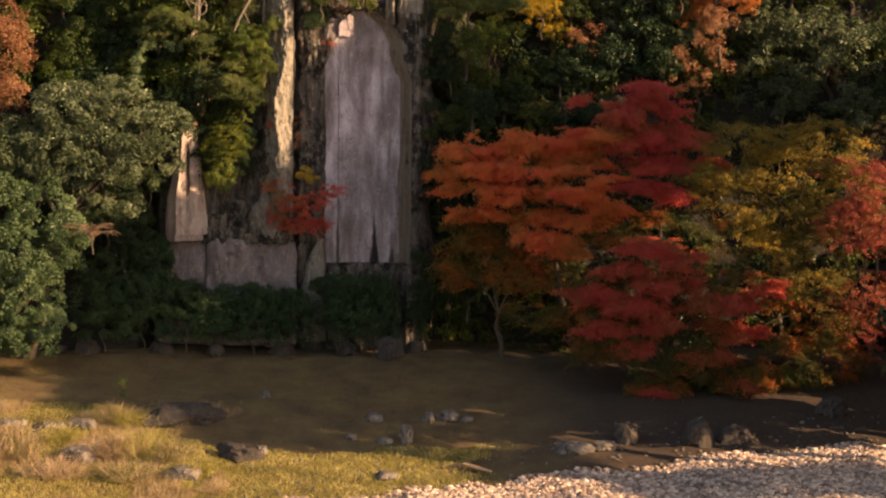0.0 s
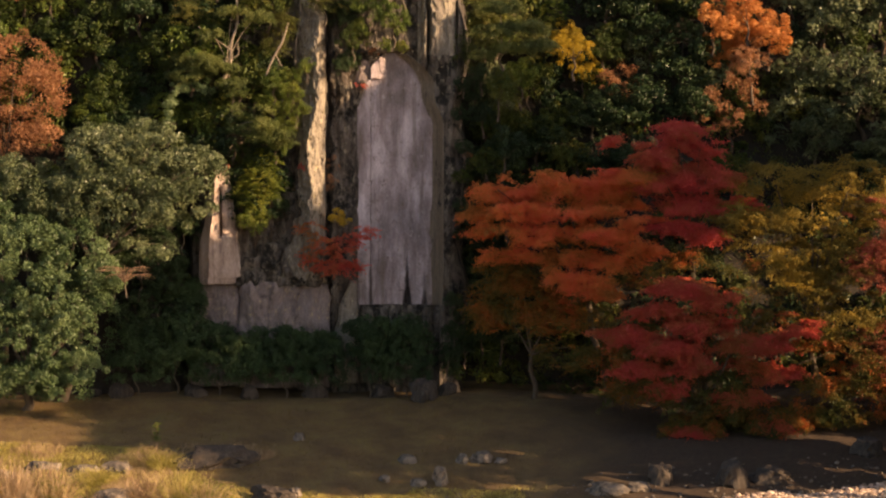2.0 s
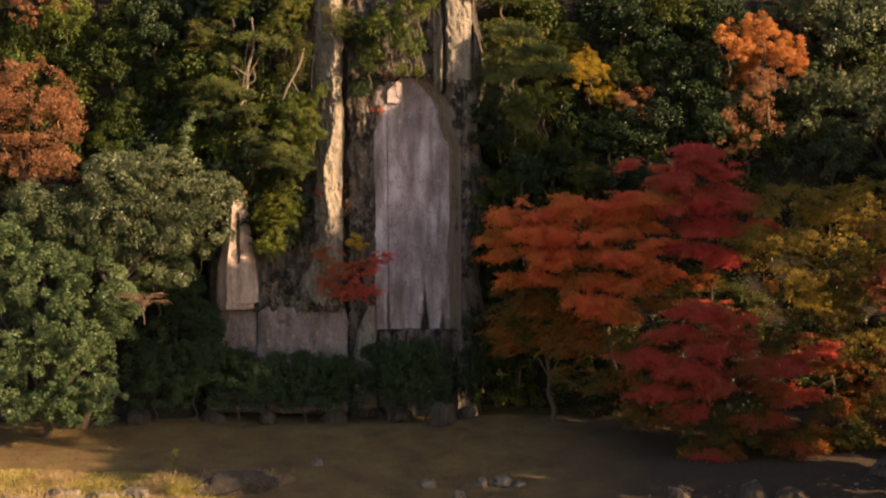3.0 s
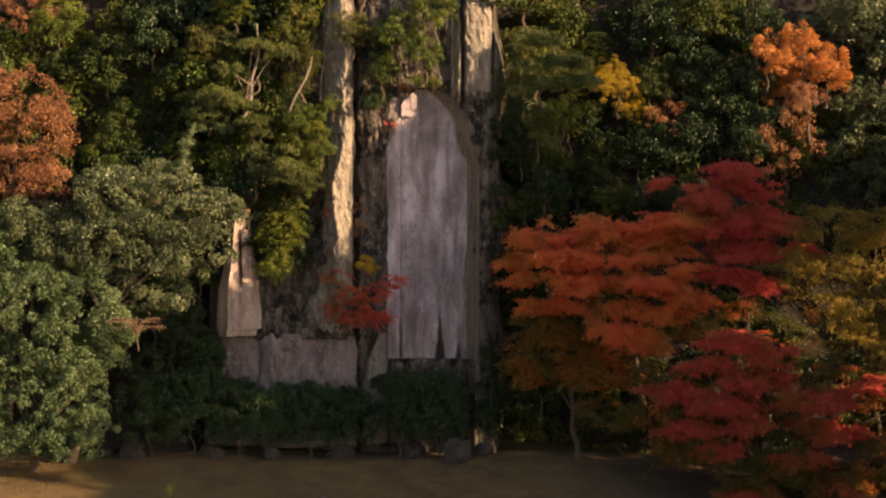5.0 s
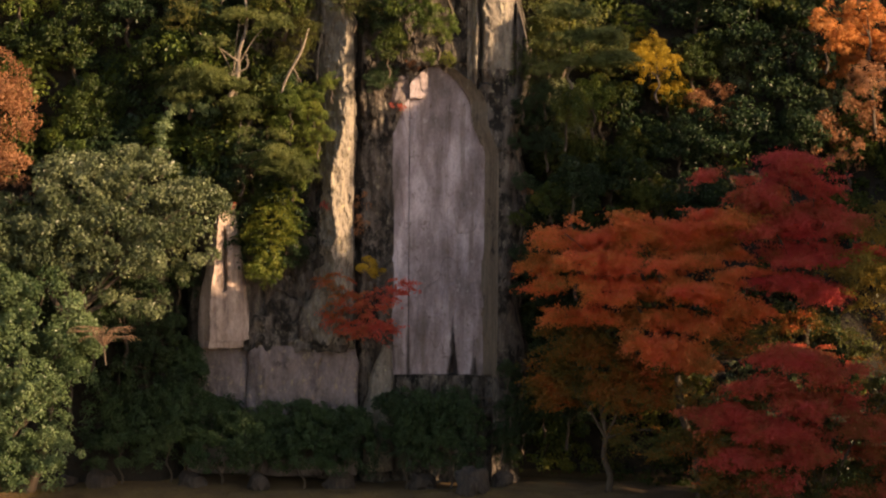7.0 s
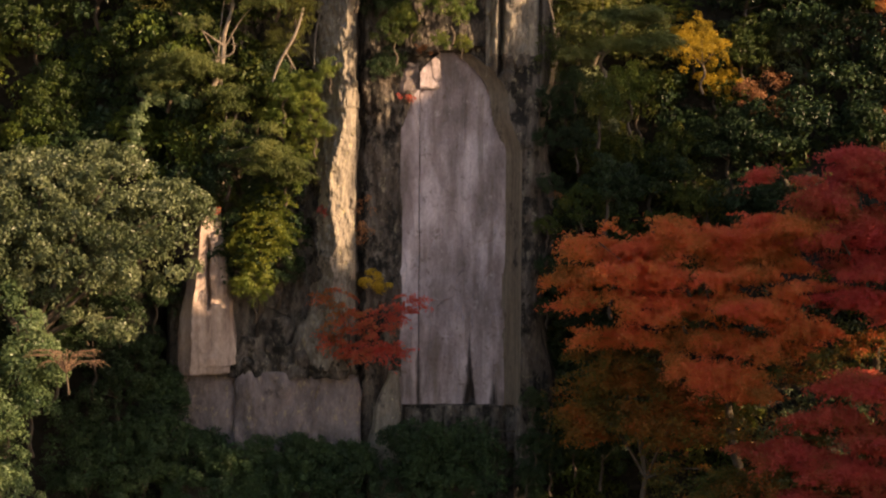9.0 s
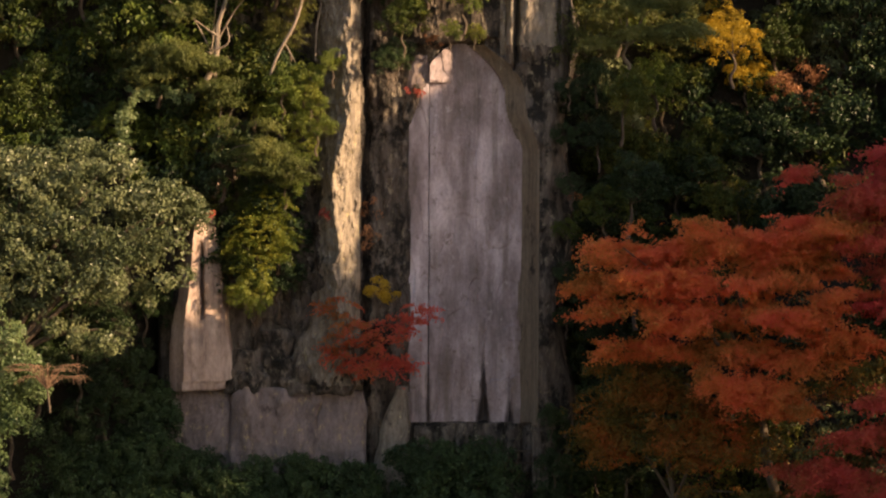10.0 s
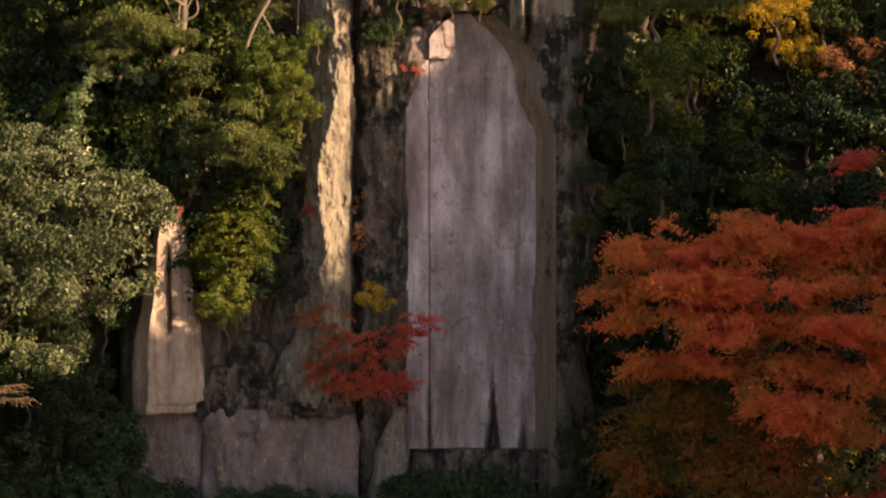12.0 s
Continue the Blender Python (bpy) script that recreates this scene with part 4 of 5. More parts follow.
# ---- shrubs along the cliff's foot ----
for x, z, y, a, b, c in ((-11.9, 2.3, -1.9, 1.4, 1.0, 1.3), (-10.0, 2.1, -2.0, 1.3, 1.0, 1.2), (-8.2, 2.2, -2.0, 1.4, 1.0, 1.2), (-6.3, 2.1, -2.0, 1.3, 1.0, 1.1), (-3.6, 2.6, -1.9, 1.4, 1.0, 1.4), (-1.6, 2.5, -1.8, 1.6, 1.0, 1.5), (-14.2, 2.6, -1.8, 1.5, 1.0, 1.5), (-16.4, 2.4, -2.2, 1.6, 1.1, 1.6), (-13.6, 4.6, -0.9, 1.0, 0.6, 1.4)):
    foot = spot(x, 0.3, y)
    tree("bush", (foot.x, y), [(x - 0.4, z, y, a * 0.8, b, c), (x + 0.5, z - 0.25, y - 0.1, a * 0.75, b, c * 0.85), (x, z - 1.2, y - 0.5, a, b, c * 0.75), (x + 0.3, z + 0.5, y + 0.3, a * 0.6, b, c * 0.7)],
         clumps, (210, 0.3, 60, 0.12, 0.5), BUSH_GREEN, "dense dark green bush along the foot of the cliff", category="bush", radius=0.05, group="bushes at the foot of the cliff", branches=3)

# low rail beside the stones under the niche
rail = empty("wooden_rail", (-0.3, -0.55, 3.0), "low dark wooden rail at the foot of the niche", "rail")
for dx in (-0.6, 0.1, 0.8):
    tube("post", [(dx, 0, -0.6), (dx, 0, 0.1), (dx + 0.01, 0, 0.95)], [0.05, 0.05, 0.045], BARK, rail, 8)
for dz in (0.45, 0.88):
    tube("bar", [(-0.75, -0.05, dz), (0.1, -0.05, dz + 0.01), (0.95, -0.05, dz)], [0.035, 0.035, 0.035], BARK, rail, 8)

# ---- plants of the hillside: a few kinds, then many alike ----
def shrub_kind(material, tufts, label, leaf=0.16, wide=0.5, style=clumps, tuft=0.4, name="hillside_tree", lobes=None):
    ob = empty(name, (0, 0, 0), label, "tree", "trees on the hillside")
    lobes = lobes or [(Vector((0, 0, 2.2)), (1.3, 1.1, 1.0)), (Vector((-0.9, -0.2, 1.5)), (0.9, 0.9, 0.8)), (Vector((0.9, -0.1, 1.6)), (0.9, 0.9, 0.9)), (Vector((0.1, -0.5, 0.9)), (1.1, 0.8, 0.7))]
    limbs(ob, (0, 0.3, -0.8), (0, 0.2, 0.9), lobes, 0.09, BARK, 4)
    crown("crown", style(lobes, tufts, tuft, 75), leaf, wide, material, ob)
    return ob


KINDS = {
    "forest": shrub_kind(FOREST_GREEN, 52, "dark green broadleaf tree on the shaded hillside"),
    "dark": shrub_kind(DARK_GREEN, 52, "very dark evergreen tree on the hillside, also added to fill shaded gaps"),
    "olive": shrub_kind(OLIVE, 46, "olive-green conifer with flat feathery sprays", leaf=0.17, wide=0.3, style=layers, tuft=0.6),
    "yellow_green": shrub_kind(YELLOW_GREEN, 80, "yellow-green autumn tree on the hillside", leaf=0.13, tuft=0.36, style=layers),
    "grey": shrub_kind(GREY_GREEN, 54, "grey-green evergreen oak on the hillside", leaf=0.15),
    "yellow": shrub_kind(YELLOW, 52, "small bright yellow autumn tree", leaf=0.14),
    "orange": shrub_kind(ORANGE, 46, "orange autumn tree catching the sun", leaf=0.15),
    "fresh": shrub_kind(FRESH_GREEN, 50, "fresh green broadleaf tree on the hillside", leaf=0.15),
    "russet": shrub_kind(RUSSET, 34, "thin russet-brown autumn tree on the hillside", leaf=0.13),
}
used = set()


def plant(kind, x, z, y, size=1.0, turn=0.0, tall=1.0):
    """One plant whose crown's middle stands at x, z on the cliff's plane; y from the plane."""
    c = spot(x, z, y) - Vector((0, 0, 1.6 * size * tall))
    m = Matrix.Translation(c) @ Matrix.Rotation(turn, 4, "Z")
    if kind in used:
        ob = copy_thing(KINDS[kind], m)
    else:
        ob = KINDS[kind]
        used.add(kind)
        ob.matrix_basis = m
    ob.scale = (size, size, size * tall)
    return ob


def wood_y(x, z):
    """Where the wooded slope stands at a place on the cliff's plane."""
    if x < -13.8:
        return -1.5 + z / 8
    if x < 2.0:
        return 0.1
    return 1.0 + z / 3.0 if x > 4.5 else 1.0 + z / 3.0 * (x - 2.0) / 2.5


# upper left wood
for kind, x, z, size in (
        ("fresh", -21.0, 22.0, 0.9), ("yellow_green", -20.6, 18.5, 0.75), ("forest", -18.4, 19.6, 1.0), ("forest", -17.6, 16.4, 0.9), ("fresh", -18.6, 15.2, 0.8),
        ("dark", -16.0, 21.4, 1.1), ("forest", -14.4, 18.8, 1.0), ("olive", -13.0, 21.0, 0.8), ("olive", -13.4, 18.2, 0.8), ("dark", -10.9, 14.6, 0.8),
        ("yellow_green", -9.6, 11.2, 0.75), ("fresh", -9.9, 9.4, 0.55), ("fresh", -8.8, 16.0, 0.62), ("fresh", -8.2, 14.6, 0.5), ("yellow_green", -14.6, 15.6, 0.6), ("dark", -12.4, 13.0, 0.9),
        ("olive", -8.6, 19.2, 0.55), ("forest", -9.0, 21.6, 0.8), ("olive", -5.9, 21.8, 0.7), ("fresh", -3.6, 21.4, 0.75), ("fresh", -2.2, 20.4, 0.55), ("forest", -4.4, 19.4, 0.5), ("dark", -5.0, 17.9, 0.35),
        ("fresh", -1.8, 22.6, 0.8), ("russet", -22.6, 22.6, 0.9), ("yellow_green", -12.0, 22.8, 0.6),
        # right wood
        ("olive", 3.4, 20.6, 1.15), ("olive", 2.2, 18.8, 0.8), ("olive", 5.4, 19.6, 0.9), ("yellow", 7.2, 19.4, 0.6), ("yellow", 8.2, 17.6, 0.55), ("yellow_green", 6.6, 20.8, 0.6),
        ("forest", 5.2, 17.0, 0.85), ("fresh", 4.6, 17.2, 0.55), ("forest", 3.6, 14.6, 0.75), ("dark", 2.8, 12.4, 0.9), ("dark", 5.6, 13.8, 1.0), ("forest", 6.6, 14.6, 0.8), ("dark", 2.2, 9.6, 0.7), ("dark", 2.2, 16.4, 0.6),
        ("orange", 16.6, 19.4, 1.0), ("orange", 15.6, 18.8, 0.7), ("orange", 17.8, 20.0, 0.7), ("russet", 16.2, 15.8, 1.1), ("russet", 10.0, 17.2, 0.8),
        ("grey", 21.4, 20.8, 1.5), ("grey", 20.2, 17.4, 1.2), ("grey", 23.4, 16.6, 1.5), ("grey", 24.6, 21.6, 1.4), ("grey", 21.2, 14.2, 1.2), ("grey", 24.8, 13.2, 1.2), ("grey", 19.4, 22.4, 1.1),
        ("dark", 11.8, 20.6, 1.4), ("dark", 13.6, 18.2, 1.3), ("dark", 10.8, 15.6, 1.3)):
    plant(kind, x, z, wood_y(x, z) - 1.1, size, rng.uniform(-0.6, 0.6), rng.uniform(0.85, 1.15))
# dark plants at the lower left are added, standing for black shade there
for kind, x, z, y, size in (("dark", 2.6, 15.2, -0.5, 0.5), ("forest", 2.9, 12.6, -0.6, 0.55), ("dark", 2.6, 10.6, -0.5, 0.45), ("dark", 2.7, 8.2, -0.6, 0.5), ("dark", 2.8, 5.6, -0.7, 0.55), ("dark", 2.5, 17.4, -0.4, 0.45), ("forest", 3.7, 16.6, -0.7, 0.7), ("dark", 4.0, 13.4, -0.7, 0.8), ("dark", 4.2, 10.2, -0.7, 0.8), ("dark", 4.0, 6.8, -0.7, 0.8), ("dark", 2.6, 3.2, -0.7, 0.5), ("dark", 3.9, 3.2, -0.8, 0.7), ("dark", 1.7, 2.4, -1.2, 0.45), ("dark", 1.6, 4.2, -0.9, 0.4), ("dark", 1.0, 1.2, -1.4, 0.4), ("dark", 1.2, 3.2, -1.7, 0.45), ("dark", 1.1, 5.0, -1.3, 0.35), ("dark", 0.9, 2.0, -1.9, 0.45), ("dark", -15.4, 5.6, -1.8, 0.8), ("dark", -16.4, 4.0, -2.2, 0.8), ("dark", -14.4, 6.6, -0.9, 0.75), ("dark", -13.7, 9.0, -0.3, 0.6), ("dark", -14.2, 4.2, -0.9, 0.7), ("fresh", 4.7, 17.2, 1.6, 0.7), ("fresh", -7.5, 15.5, -1.7, 0.42), ("fresh", -7.7, 16.4, -1.6, 0.36), ("fresh", -8.7, 17.0, -1.7, 0.5), ("fresh", -7.0, 17.8, -1.4, 0.34), ("dark", -16.4, 9.0, -1.7, 0.8), ("dark", -17.8, 8.8, -1.8, 0.85), ("dark", -15.3, 8.2, -1.5, 0.7), ("dark", -19.2, 8.8, -1.9, 0.85), ("dark", 9.2, 12.4, 3.9, 1.0), ("dark", 10.9, 12.6, 3.9, 1.0), ("forest", 7.8, 12.6, 3.7, 0.8), ("dark", -17.5, 7.0, -2.4, 0.9), ("dark", -18.8, 5.0, -2.6, 0.95), ("dark", -16.2, 6.8, -2.1, 0.8), ("dark", -20.2, 7.4, -2.4, 0.95), ("yellow_green", -12.6, 13.2, -0.3, 0.5), ("yellow_green", -9.2, 12.6, -0.6, 0.55), ("yellow_green", -9.0, 11.4, -0.6, 0.5), ("forest", -10.1, 10.6, -0.4, 0.55), ("dark", 1.5, 15.2, -1.0, 0.32), ("dark", 1.7, 13.4, -1.0, 0.34), ("forest", 1.55, 11.8, -1.05, 0.3), ("dark", 1.6, 10.2, -1.0, 0.32), ("dark", 1.55, 8.6, -1.0, 0.28), ("dark", 1.6, 16.9, -0.8, 0.3), ("fresh", -2.7, 19.05, -0.5, 0.27), ("fresh", -1.8, 18.95, -0.4, 0.24), ("fresh", -9.7, 9.6, -0.4, 0.5), ("forest", -10.6, 12.6, -0.1, 0.6), ("fresh", -8.6, 13.6, -1.1, 0.42), ("dark", -10.6, 10.4, -0.3, 0.6), ("dark", -9.0, 10.0, -0.3, 0.6), ("dark", -9.2, 13.0, -0.2, 0.7), ("dark", -9.4, 17.4, -0.2, 0.8), ("fresh", -7.9, 17.2, -1.3, 0.4), ("olive", -8.2, 20.4, -1.2, 0.55), ("dark", -4.6, 18.2, -0.2, 0.4), ("dark", -4.9, 20.6, -0.1, 0.7), ("fresh", -3.9, 19.9, -0.7, 0.45), ("dark", -12.8, 17.6, 0.0, 0.9), ("russet", 17.2, 18.0, 4.6, 0.9), ("orange", 18.5, 19.6, 4.8, 0.8), ("orange", 15.4, 20.4, 4.8, 0.8), ("orange", 17.0, 20.8, 4.9, 0.8), ("dark", 9.6, 21.4, 6.4, 1.2), ("forest", 12.4, 22.4, 6.6, 1.2), ("dark", 14.6, 21.6, 6.6, 1.1), ("dark", 8.6, 15.2, 4.6, 0.9), ("forest", 9.4, 19.0, 5.8, 0.8), ("dark", 14.2, 15.8, 5.0, 1.0), ("yellow", 7.6, 18.8, 4.0, 0.7)):
    plant(kind, x, z, y, size, x * 2.1)
# the rest of the wood, filling in behind
for z in np.arange(1.5, 29, 2.5):
    for x in np.arange(-29, 31, 2.7):
        px, pz = x + rng.uniform(-0.9, 0.9), z + rng.uniform(-0.8, 0.8)
        if -8.6 < px < 1.2 and pz < 23.5 or px <= -8.6 and px > -10.6 and pz < 10.5 or px <= -10.6 and px > -14.2 and pz < 13.6 or px < -13 and pz < 8.5:
            continue
        kind = rng.choice(["dark", "forest", "dark", "forest", "olive", "grey"] if px > 0 else ["forest", "dark", "forest", "dark", "fresh"])
        back, size, turn = rng.uniform(0.5, 1.2) if px > 0 else rng.uniform(0.0, 0.5), rng.uniform(1.1, 1.6), rng.uniform(0, 6.28)
        # the bare rock beside the niche keeps clear of leaves
        if not (0 < px < 1.9 and pz < 15):
            plant(str(kind), px, pz, wood_y(px, pz) + back, size, turn)

# ---- tall trees out of view, added to keep the low sun from bank and cliff ----
TALL = empty("valley_tree", (0, 0, 0), "unseen tall evergreen tree added to shade the cliff and bank", "tree", "tall trees down the valley")
tall_lobes = [(Vector((rng.uniform(-1.6, 1.6), rng.uniform(-1.6, 1.6), z)), (3.2 - z * 0.04, 3.2 - z * 0.04, 2.2)) for z in np.arange(3, 22, 2.4)]
limbs(TALL, (0, 0, -1), (0, 0, 10), tall_lobes, 0.35, BARK, 9)
crown("crown", clumps(tall_lobes, 300, 1.0, 40), 0.55, 0.6, DARK_GREEN, TALL)
BARE = empty("valley_tree", pose(72, -46, 0).translation, "unseen tall evergreen tree with a high crown, added for its shade", "tree", "tall trees down the valley")
BARE.location.z = float(land(72, -46))
bare_lobes = [(Vector((rng.uniform(-1.6, 1.6), rng.uniform(-1.6, 1.6), z)), (2.6, 2.6, 1.6)) for z in np.arange(16, 24, 2.0)]
limbs(BARE, (0, 0, -1), (0, 0, 14), bare_lobes, 0.35, BARK, 5)
crown("crown", clumps(bare_lobes, 150, 0.9, 40), 0.5, 0.6, DARK_GREEN, BARE)
MID = empty("valley_tree", (76, -58, float(land(76, -58))), "unseen tall evergreen tree with a clear lower trunk, added for its shade", "tree", "tall trees down the valley")
mid_lobes = [(Vector((rng.uniform(-1.6, 1.6), rng.uniform(-1.6, 1.6), z)), (2.8, 2.8, 1.7)) for z in np.arange(7.6, 24, 2.2)]
limbs(MID, (0, 0, -1), (0, 0, 12), mid_lobes, 0.35, BARK, 6)
crown("crown", clumps(mid_lobes, 210, 0.95, 40), 0.5, 0.6, DARK_GREEN, MID)
TALL.location = (66, -52, float(land(66, -52)))
for u in np.arange(-15, 15, 2.5):
    s = 33 + 1.5 * math.sin(u * 1.3) + 5.0 * float(step(-5, -10, u))
    px, py = s * 0.93 + u * 0.37, -s * 0.37 + u * 0.93
    low = float(land(px, py)) - 0.3
    # tree tops follow the shadow line wanted on the cliff
    top = float(np.interp(u, (-18, -15, -13, -10, -8, -7, -5.5, -4, -3, -2, -1, 0.5, 3, 6, 15), (2.6, 3.4, 4.6, 7.0, 11.6, 12.6, 13.2, 12.9, 12.8, 14.0, 16.4, 18.4, 18.0, 9.0, 8.0))) + s * 0.364
    m = pose(px, py, low, 0, 0, u * 37)
    ob = copy_thing(TALL if -5.5 < u < -3.5 else MID if -12 < u < -5.5 else BARE, m)
    ob.matrix_basis = m
    slim = 0.6 if abs(u) < 0.1 else 1.0
    ob.scale = (slim, slim, (top - low) / 24.0)
# slim unseen ones between them, added to trim the shadow's edge on the cliff
for u, s, top, kind in ((-16.6, 36.0, 3.0, TALL), (0.75, 36.5, 20.4, BARE), (-1.0, 38.5, 17.7, BARE), (-3.1, 37.0, 13.6, TALL), (-5.0, 37.5, 12.9, TALL), (-4.3, 39.0, 12.8, TALL)):
    px, py = s * 0.93 + u * 0.37, -s * 0.37 + u * 0.93
    low = float(land(px, py)) - 0.3
    ob = copy_thing(kind, pose(px, py, low, 0, 0, u * 61))
    ob.matrix_basis = pose(px, py, low, 0, 0, u * 61)
    ob.scale = (0.28, 0.28, (top + s * 0.364 - low) / 24.0)


# ---- pines rooted on the cliff's edge: flat pads of needles ----
for foot, pads in (((-11.3, 13.2, -0.2), ((-10.8, 17.0, -2.0, 0.95, 0.7, 0.22), (-10.4, 16.4, -2.1, 0.7, 0.6, 0.2), (-10.3, 15.6, -2.4, 1.25, 0.8, 0.32), (-11.0, 15.2, -2.2, 0.8, 0.7, 0.2), (-9.7, 14.8, -2.5, 0.95, 0.7, 0.3), (-9.5, 14.1, -2.4, 0.6, 0.5, 0.3), (-8.5, 14.3, -2.2, 0.65, 0.5, 0.2), (-8.3, 13.7, -2.2, 0.6, 0.5, 0.2))),
                   ((-11.4, 17.2, -0.9), ((-11.9, 17.9, -2.1, 1.2, 0.7, 0.25), (-12.8, 18.3, -2.0, 1.1, 0.7, 0.25), (-13.6, 17.5, -2.0, 0.9, 0.7, 0.25), (-11.0, 21.0, -2.0, 0.9, 0.6, 0.22), (-9.6, 20.6, -2.0, 0.8, 0.6, 0.2), (-12.2, 19.6, -2.0, 0.8, 0.6, 0.2))),
                   ((3.6, 17.6, 0.4), ((3.6, 21.2, -0.6, 1.3, 0.9, 0.3), (4.9, 20.2, -0.6, 1.2, 0.9, 0.3), (3.2, 19.9, -0.8, 1.1, 0.8, 0.28), (4.4, 19.0, -0.7, 1.2, 0.8, 0.28), (2.6, 18.6, -0.8, 0.7, 0.6, 0.22), (5.8, 19.2, -0.4, 0.9, 0.7, 0.25)))):
    tree("pine_tree", tuple(spot(*foot)), pads, layers, (40 * len(pads), 0.34, 95, 0.17, 0.16), PINE, "wind-bent pine with flat olive-green needle pads on the cliff edge", bark=PALE_BARK, radius=0.08, fork=(0.1, -0.6, 1.0), branches=len(pads), group="pines on the cliff edge")


# ---- bare stems ----
def stem(line, radii, label, twigs=()):
    ob = empty("bare_tree", spot(*line[0]), label, "tree", "bare stems on the cliff")
    o = ob.location
    tube("trunk", [spot(*p) - o for p in line], radii, PALE_BARK, ob, 8)
    for tw in twigs:
        tube("branch", [spot(*p) - o for p in tw], [radii[-1] * 0.9, radii[-1] * 0.6, radii[-1] * 0.3][:len(tw)] if len(tw) == 3 else [radii[-1] * 0.8, radii[-1] * 0.3], PALE_BARK, ob, 6)


stem([(-11.6, 17.0, -1.8), (-11.15, 18.2, -1.8), (-11.1, 19.2, -1.8), (-10.75, 20.4, -1.8), (-10.85, 22.0, -1.8)], [0.12, 0.11, 0.09, 0.07, 0.05], "crooked pale pine trunk on the cliff edge",
     [((-11.1, 18.8, -1.9), (-11.8, 19.3, -2.0), (-12.9, 20.1, -2.0)), ((-11.2, 18.3, -1.9), (-10.7, 18.6, -2.0), (-10.8, 19.3, -2.0))])
stem([(-9.2, 17.4, -1.9), (-8.9, 18.2, -2.0), (-8.3, 19.3, -2.0), (-8.0, 20.3, -1.9)], [0.05, 0.06, 0.06, 0.05], "thin pale leaning stem on the cliff edge", [((-8.7, 18.6, -2.0), (-8.3, 17.9, -2.0))])
stem([(-7.6, 18.0, -0.6), (-7.55, 19.2, -0.5), (-7.3, 20.6, 0.0)], [0.03, 0.04, 0.04], "thin pale hanging root on the cliff")
ob = empty("dead_shrub", spot(-17.0, 5.6, -7.2), "dry leafless brown shrub under the evergreen", "shrub")
tube("stem", [(0.1, 0, -0.4), (0.06, 0, 0.0), (0, 0, 0.45)], [0.045, 0.04, 0.03], BARK, ob, 6)
for k in range(34):
    a = k * 2.4
    tip = Vector((math.cos(a) * (1.1 + 0.5 * math.sin(k * 1.7)), math.sin(a) * 0.6, 0.95 + 0.22 * math.sin(k * 2.1)))
    knee = Vector((tip.x * 0.45, tip.y * 0.45, tip.z + 0.08))
    twig = tube("twig", [(0, 0, 0.4), knee * 0.55 + Vector((0, 0, 0.2)), knee, tip], [0.02, 0.015, 0.01, 0.005], TWIG, ob, 5)
    for j in (-1, 1):
        fork = knee.lerp(tip, 0.3)
        tube("sprig", [fork, fork.lerp(tip, 0.6) + Vector((0, 0.12 * j, 0.08)), tip + Vector((0.12 * j, 0.2 * j, 0.06 - 0.1 * (k % 3)))], [0.012, 0.009, 0.005], TWIG, twig, 5)


# ---- stones ----
def boulder(place, size, label, seed, material=STONE, turn=0.0, name="boulder", sink=0.25, level=3):
    bm = bmesh.new()
    bmesh.ops.create_icosphere(bm, subdivisions=level, radius=1)
    for v in bm.verts:
        n = v.co.copy()
        k = 1 + 0.5 * noise.noise(n * 1.3 + Vector((seed, 0, 0))) + 0.34 * noise.noise(n * 3.1 + Vector((0, seed, 0))) + 0.2 * noise.noise(n * 7.0 + Vector((0, 0, seed)))
        v.co = n * k
        for axis_dir in ((0.8, -0.5, 0.3), (-0.7, -0.6, 0.4), (0.1, -0.3, 0.95), (0.2, 0.9, 0.4)):  # flat broken faces
            d = Vector(axis_dir).normalized()
            over = v.co.dot(d) - 0.72
            if over > 0:
                v.co -= d * over * 0.85
        v.co = Vector((v.co.x * size[0], v.co.y * size[1], v.co.z * size[2]))
    ob = part(name, bm, material)
    ob.location = (place[0], place[1], float(land(place[0], place[1])) + size[2] * (1 - 2 * sink) * 0.6)
    ob.rotation_euler = (0, 0, turn)
    return tagged(ob, label, "rock", "rocks on the bank")


